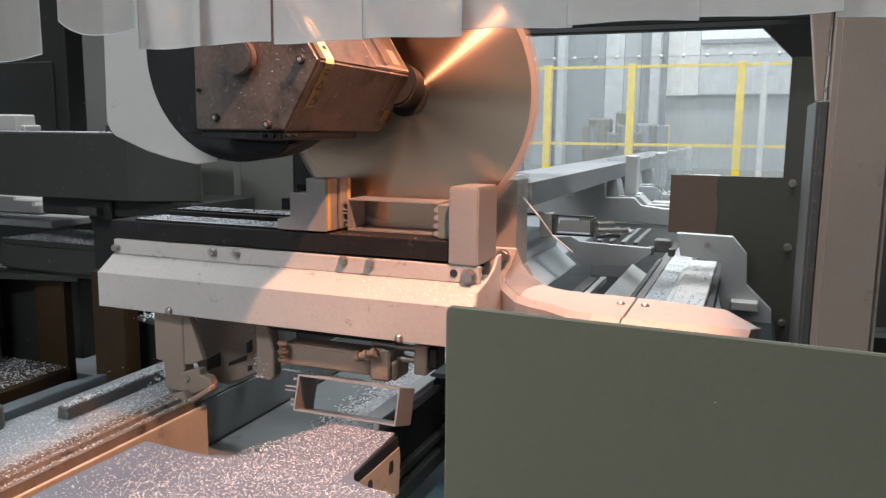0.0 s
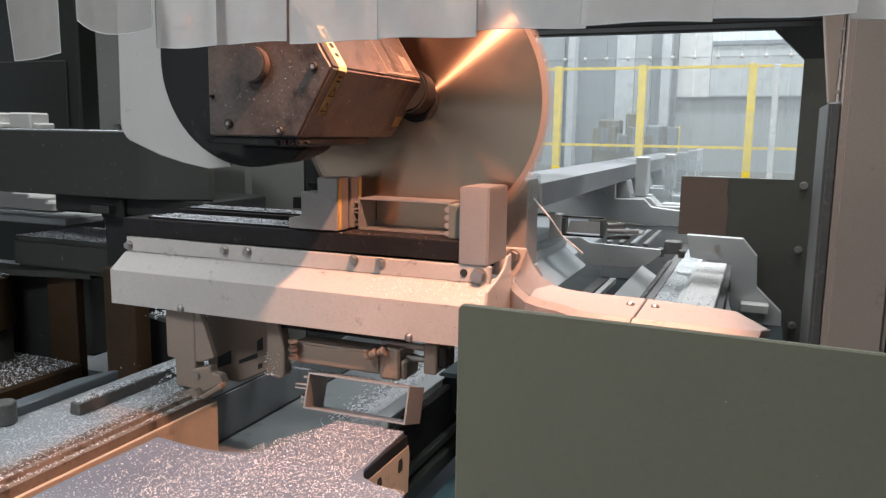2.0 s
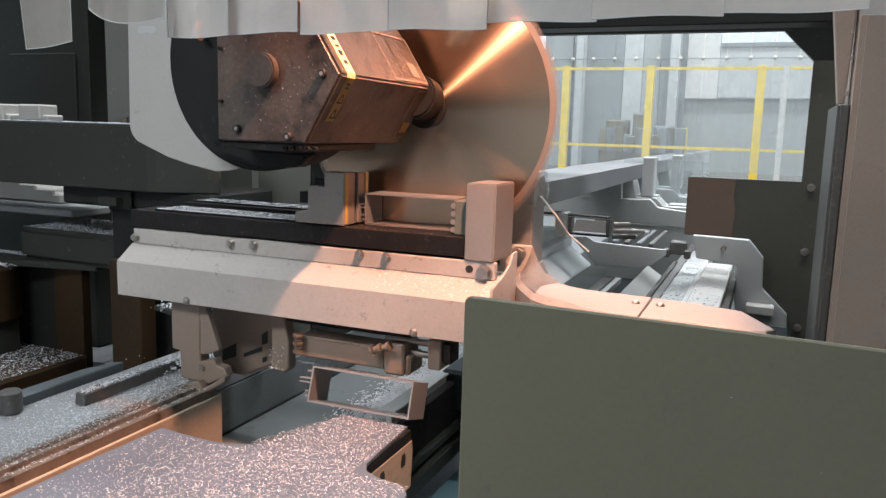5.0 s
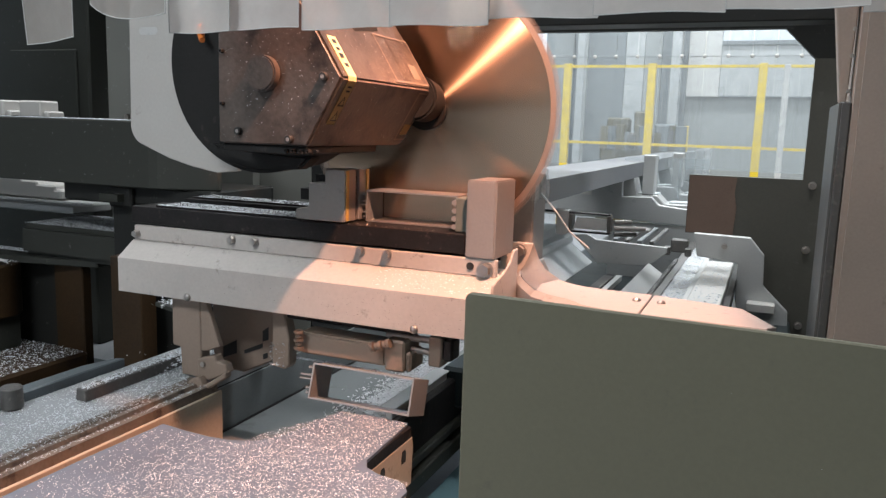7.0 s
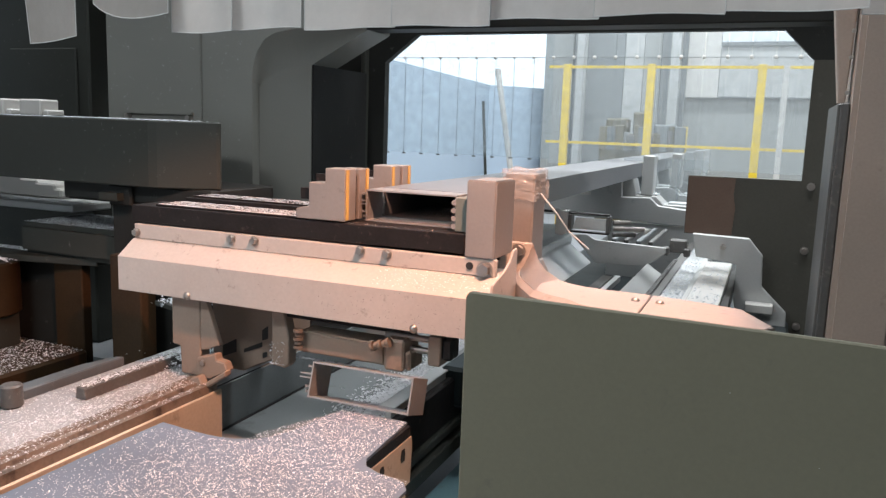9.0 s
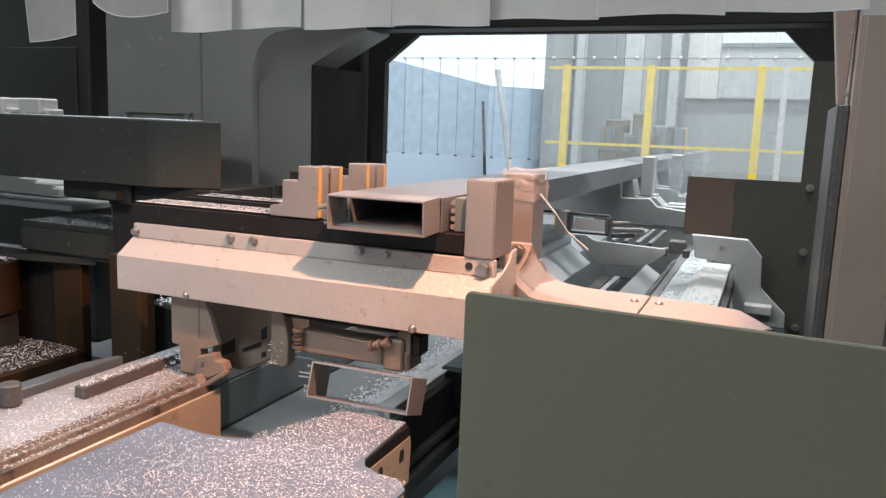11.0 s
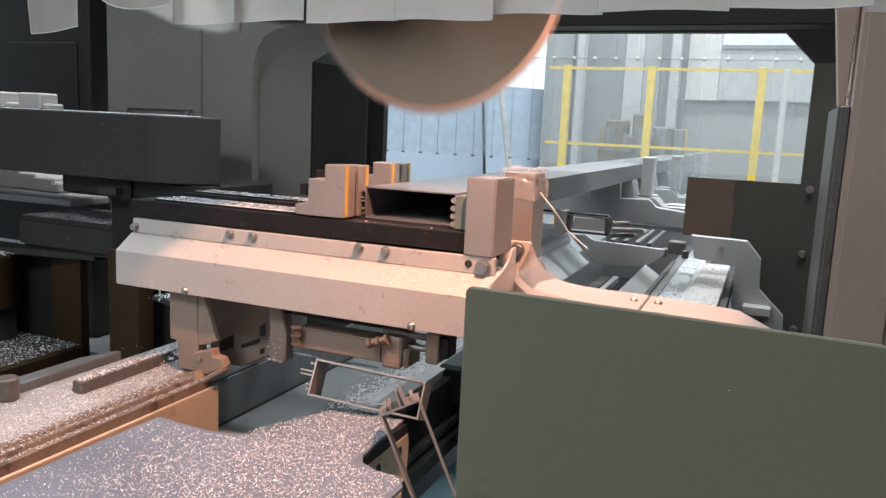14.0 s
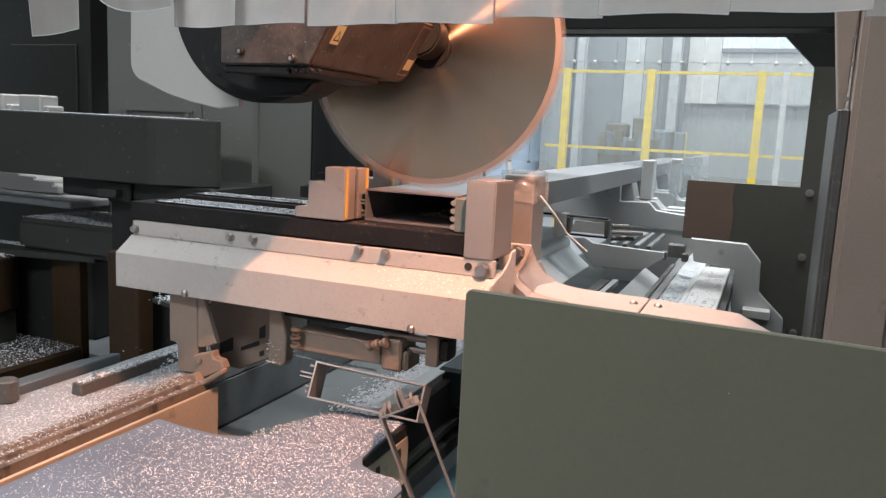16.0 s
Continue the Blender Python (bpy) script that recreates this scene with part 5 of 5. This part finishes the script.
# ---- loose chips ----
def chips():
    def tray(r):
        while True:
            x, y = r.uniform(-0.49, 0.04), r.uniform(-0.95, -0.215)
            if y > -0.445 and (x > -0.07 or x < -0.22 and not (x > -0.30 and y < -0.40 + (x + 0.30) * 2.2)):
                continue
            if r.random() < 0.22 + 0.78 * min(1, max(0, (x + 0.46) / 0.22)):
                return x, y, 0.568
    flakes("tray_chips", 20000, tray, 0.0014, CHIP, "bright metal chips strewn over the tray", 0.6, 2)
    flakes("bed_chips", 7000, lambda r: (-0.775 - abs(r.gauss(0, 0.09)) if r.random() < 0.6 else r.uniform(-0.99, -0.775), r.uniform(-0.75, 0.25), 0.492), 0.0021, CHIP_GREY, "grey metal chips on the machine bed", 0.6, 3)
    flakes("rail_edge_chips", 1300, lambda r: (r.choice((-0.763, -0.747, -0.731, -0.697)) + r.gauss(0, 0.004), r.uniform(-0.75, -0.05), 0.500), 0.0022, CHIP_GREY, "fine chips along the guide rail", 0.5, 15)
    flakes("stop_bar_chips", 900, lambda r: (-0.888 + r.gauss(0, 0.007), r.uniform(-0.262, 0.2), 0.521), 0.003, CHIP_GREY, "chips lying along the steel bar", 0.6, 16)
    flakes("leg_chips", 1400, lambda r: (lambda a, d: (-0.865 + d * math.cos(a) * 0.6, 0.10 + d * math.sin(a), 0.492 + max(0, 0.05 - d * 0.4)))(r.random() * 6.28, abs(r.gauss(0, 0.07))), 0.004, CHIP_GREY, "heap of chips beside the table leg", 0.7, 17)
    flakes("bracket_chips", 110, lambda r: (r.uniform(-0.545, -0.500), r.uniform(-0.012, -0.006), r.uniform(0.56, 0.62) if r.random() < 0.6 else 0.563), 0.003, CHIP_GREY, "chips clinging to the bracket foot", 0.6, 18)
    flakes("cylinder_chips", 500, lambda r: (r.uniform(-0.51, -0.26), r.uniform(0.024, 0.032), 0.576), 0.003, CHIP_GREY, "chips along the air cylinder", 0.6, 19)
    riding = flakes("slide_chips", 3800, lambda r: (r.uniform(-0.913, -0.48), r.choice((0.034, 0.058, 0.082, 0.022, 0.106)) + r.gauss(0, 0.0022), 0.9268), 0.0017, CHIP_GREY, "fine chips in the slots of the table bed", 0.5, 4)
    flakes("slide_chips", 2200, lambda r: (r.uniform(-1.01, -0.45), r.choice((0.285, 0.315, 0.345)) + r.gauss(0, 0.003), 0.924), 0.0024, CHIP_GREY, "fine chips in the slots of the rear bed", 0.5, 5)
    flakes("chute_chips", 15000, lambda r: (min(-0.285, max(-0.62, r.gauss(-0.45, 0.05))), r.uniform(0.3, 1.3), 0.315 + abs(r.gauss(0, 0.006))), 0.0045, CHIP, "bright chips lying in the chute", 0.6, 6)
    flakes("rail_chips", 3400, lambda r: (r.uniform(0.345, 0.435), r.uniform(0.5, 1.7), 0.65) if r.random() < 0.12 else (r.uniform(0.247, 0.32), r.uniform(0.5, 2.9), 0.622), 0.004, CHIP_GREY, "silver chips on the infeed rail", 0.3, 7)
    flakes("arm_chips", 2200, lambda r: (lambda y: (r.uniform(-2.3, -1.19 - max(0, y - 0.56) * 0.85), y, 1.14))(0.46 + abs(r.gauss(0, 0.05))), 0.003, CHIP_GREY, "chips on top of the machine arm", 0.5, 8)
    flakes("bin_chips", 900, lambda r: (-2.14 + r.gauss(0, 0.05), 0.42 + r.gauss(0, 0.05), 0.605), 0.008, CHIP, "heap of chips in the bin", 0.7, 9)
    flakes("foot_chips", 4500, lambda r: (r.uniform(-2.5, -1.775), r.uniform(0.11, 0.55), 0.275), 0.0032, CHIP_GREY, "chips on the machine foot", 0.6, 10)
    flakes("ledge_chips", 350, lambda r: (-1.02 + r.gauss(0, 0.03), 0.24 + r.gauss(0, 0.03), 0.612), 0.005, CHIP_GREY, "small heap of chips on the ledge", 0.7, 11)
    flakes("profile_chips", 500, lambda r: (r.uniform(-0.27, -0.13), r.uniform(0.24, 0.5), 0.927), 0.0035, STEEL, "chips lying inside the aluminium bar", 0.7, 12)
    flakes("table_chips", 60, lambda r: (r.uniform(-0.36, -0.12), r.uniform(0.005, 0.03), 0.922), 0.0020, STEEL, "chips along the edge of the bed", 0.7, 13)
    flakes("arm_specks", 150, lambda r: (r.uniform(-2.4, -1.34), 0.3985, r.uniform(0.93, 1.135)), 0.0012, CHIP_GREY, "fine chips clinging to the machine arm", 0.5, 22)
    flakes("panel_specks", 380, lambda r: (r.uniform(-2.15, -1.42), 1.056, r.uniform(0.95, 1.75)), 0.0022, CHIP_GREY, "fine chips clinging to the portal column", 0.5, 23)
    flakes("beam_specks", 230, lambda r: (0.02 - abs(r.gauss(0, 0.3)) % 0.98, -0.0578, r.uniform(0.715, 0.793)), 0.0010, BLACK, "dark specks of dirt on the table beam", 0.4, 24)
    flakes("beam_chips", 300, lambda r: (lambda y: (r.uniform(-0.25, 0.02), y, 0.834 + (y + 0.004) * 0.735 + 0.001))(r.uniform(-0.05, -0.006)), 0.002, CHIP, "fine chips on the beam", 0.4, 14)
    flakes("box_chips", 5200, lambda r: (r.uniform(-2.04, -1.58), r.uniform(0.53, 0.84), 0.745), 0.0021, CHIP_GREY, "chips covering the top of the side slide", 0.5, 31)
    flakes("shelf_chips", 4200, lambda r: (r.uniform(-2.55, -1.71), r.uniform(0.56, 0.61), 0.625), 0.0021, CHIP_GREY, "chips covering the side ledge", 0.5, 32)
    flakes("cover_chips", 2600, lambda r: (r.uniform(-2.58, -1.99), r.uniform(0.71, 0.82), 0.795), 0.0021, CHIP_GREY, "chips on the pale side rail", 0.5, 33)
    flakes("plate_specks", 34, lambda r: (r.uniform(0.31, 1.1), -0.8906, r.uniform(0.55, 0.97)), 0.0011, CHIP_GREY, "small bright specks on the guard plate", 0.3, 34)
    return riding


# ---- build and move ----
hall(); fence(); screen(); enclosure(); front_plate(); curtain(); work_lamp()
clamp_table(); far_table(); guard_plates()
JAW = jaw(0.0, "stepped steel clamping jaw with yellow edge strips")
JAW_REAR = jaw(0.235, "rear stepped steel clamping jaw with yellow edge strips")
ROD_BLOCK = cylinder_unit()
BAR = tube("aluminium_bar", -0.333, 0.923, 0.17, 6.0, "long rectangular aluminium profile bar clamped on the table", "profile bar")
SLICE = tube("offcut", -0.333, 0.923, 0.078, 0.160, "short cut-off piece of the aluminium profile", "offcut")
OLD = tube("offcut", 0.0, 0.0, 0.0, 0.082, "earlier offcut of the profile lying tilted on the tray end", "offcut")
lower(); left_side(); right_side()
HEAD, SAW_BLADE = saw_head()
SLIDE_CHIPS = chips()


def motions():
    head = ((0, .048), (0.5, .046), (1, .0415), (1.5, .038), (2, .0345), (2.5, .030), (3, .027), (3.5, .023), (4, .0195), (5.2, .010), (6.5, .002), (7, 0), (7.2, .003), (7.35, .019),
            (7.5, .050), (7.6, .078), (7.7, .104), (7.8, .135), (7.9, .146), (8, .149), (8.2, .152), (8.3, .168), (8.4, .204), (8.5, .254), (8.6, .338), (8.7, .412), (8.8, .484), (8.9, .553),
            (9, .62), (9.2, .69), (9.6, .71), (13.2, .71), (13.4, .67), (13.6, .58), (13.7, .526), (13.8, .475), (13.9, .396), (14, .309), (14.1, .240), (14.2, .201), (14.3, .169), (14.4, .157), (14.5, .153), (15, .1495), (15.5, .146), (16, .143))
    walk(HEAD, [(t, pose(-0.217, 0.165, 1.191 + d)) for t, d in head])
    walk(SAW_BLADE, [(i / 30, pose(-0.003, 0, -0.005, 0, 63.0 * i, 0)) for i in range(481)])
    grip = ((0, 0), (9.4, 0), (9.9, -.072), (12.55, -.072), (12.7, -.060), (12.8, -.035), (12.9, -.012), (13.0, -.003), (13.2, 0), (16, 0))
    for ob in (JAW, JAW_REAR, ROD_BLOCK, SLIDE_CHIPS):
        home = ob.location.copy()
        walk(ob, [(t, pose(home.x + d, home.y, home.z)) for t, d in grip])
    feed = ((0, .17), (9.9, .17), (11.0, .0), (11.45, .0), (11.7, .03), (12.0, .062), (12.3, .078), (12.6, .08), (16, .08))
    walk(BAR, [(t, pose(-0.333, y, 0.923)) for t, y in feed])
    walk(SLICE, [(0, pose(-0.333, 0.078, 0.923)), (9.9, pose(-0.333, 0.078, 0.923)), (10.95, pose(-0.333, -0.085, 0.923)), (11.1, pose(-0.333, -0.11, 0.91, 8, 0, -2)),
                 (11.2, pose(-0.335, -0.13, 0.84, 6, 0, -4)), (11.3, pose(-0.30, -0.18, 0.73, 2, 0, -5)), (11.4, pose(-0.225, -0.355, 0.63, -10, 0, -4)), (11.5, pose(-0.25, -0.33, 0.635, -25, 22, 5)),
                 (11.6, pose(-0.152, -0.463, 0.600, 0, 3, 22)), (11.8, pose(-0.155, -0.439, 0.580, 0, 14, 26)), (12, pose(-0.161, -0.415, 0.580, 0, 11, 28)), (12.1, pose(-0.162, -0.413, 0.580, 0, 14, 28)), (12.2, pose(-0.144, -0.422, 0.585, 0, 22, 26)), (12.3, pose(-0.142, -0.375, 0.598, -3, 38, 16)), (12.4, pose(-0.128, -0.30, 0.58, 6, 56, 6)), (12.5, pose(-0.065, -0.34, 0.622, -32, 60, -10)),
                 (12.7, pose(-0.047, -0.374, 0.637, -25.5, 65.0, 2.8)), (16, pose(-0.047, -0.374, 0.637, -25.5, 65.0, 2.8))])
    walk(OLD, [(0, pose(-0.308, -0.210, 0.580, -18, 0.3, 1.4)), (11.38, pose(-0.308, -0.210, 0.580, -18, 0.3, 1.4)), (11.5, pose(-0.28, -0.25, 0.605, -22, 5, 9)), (11.6, pose(-0.270, -0.258, 0.598, -22, 6, 11)), (16, pose(-0.270, -0.258, 0.598, -22, 6, 11))])


motions()
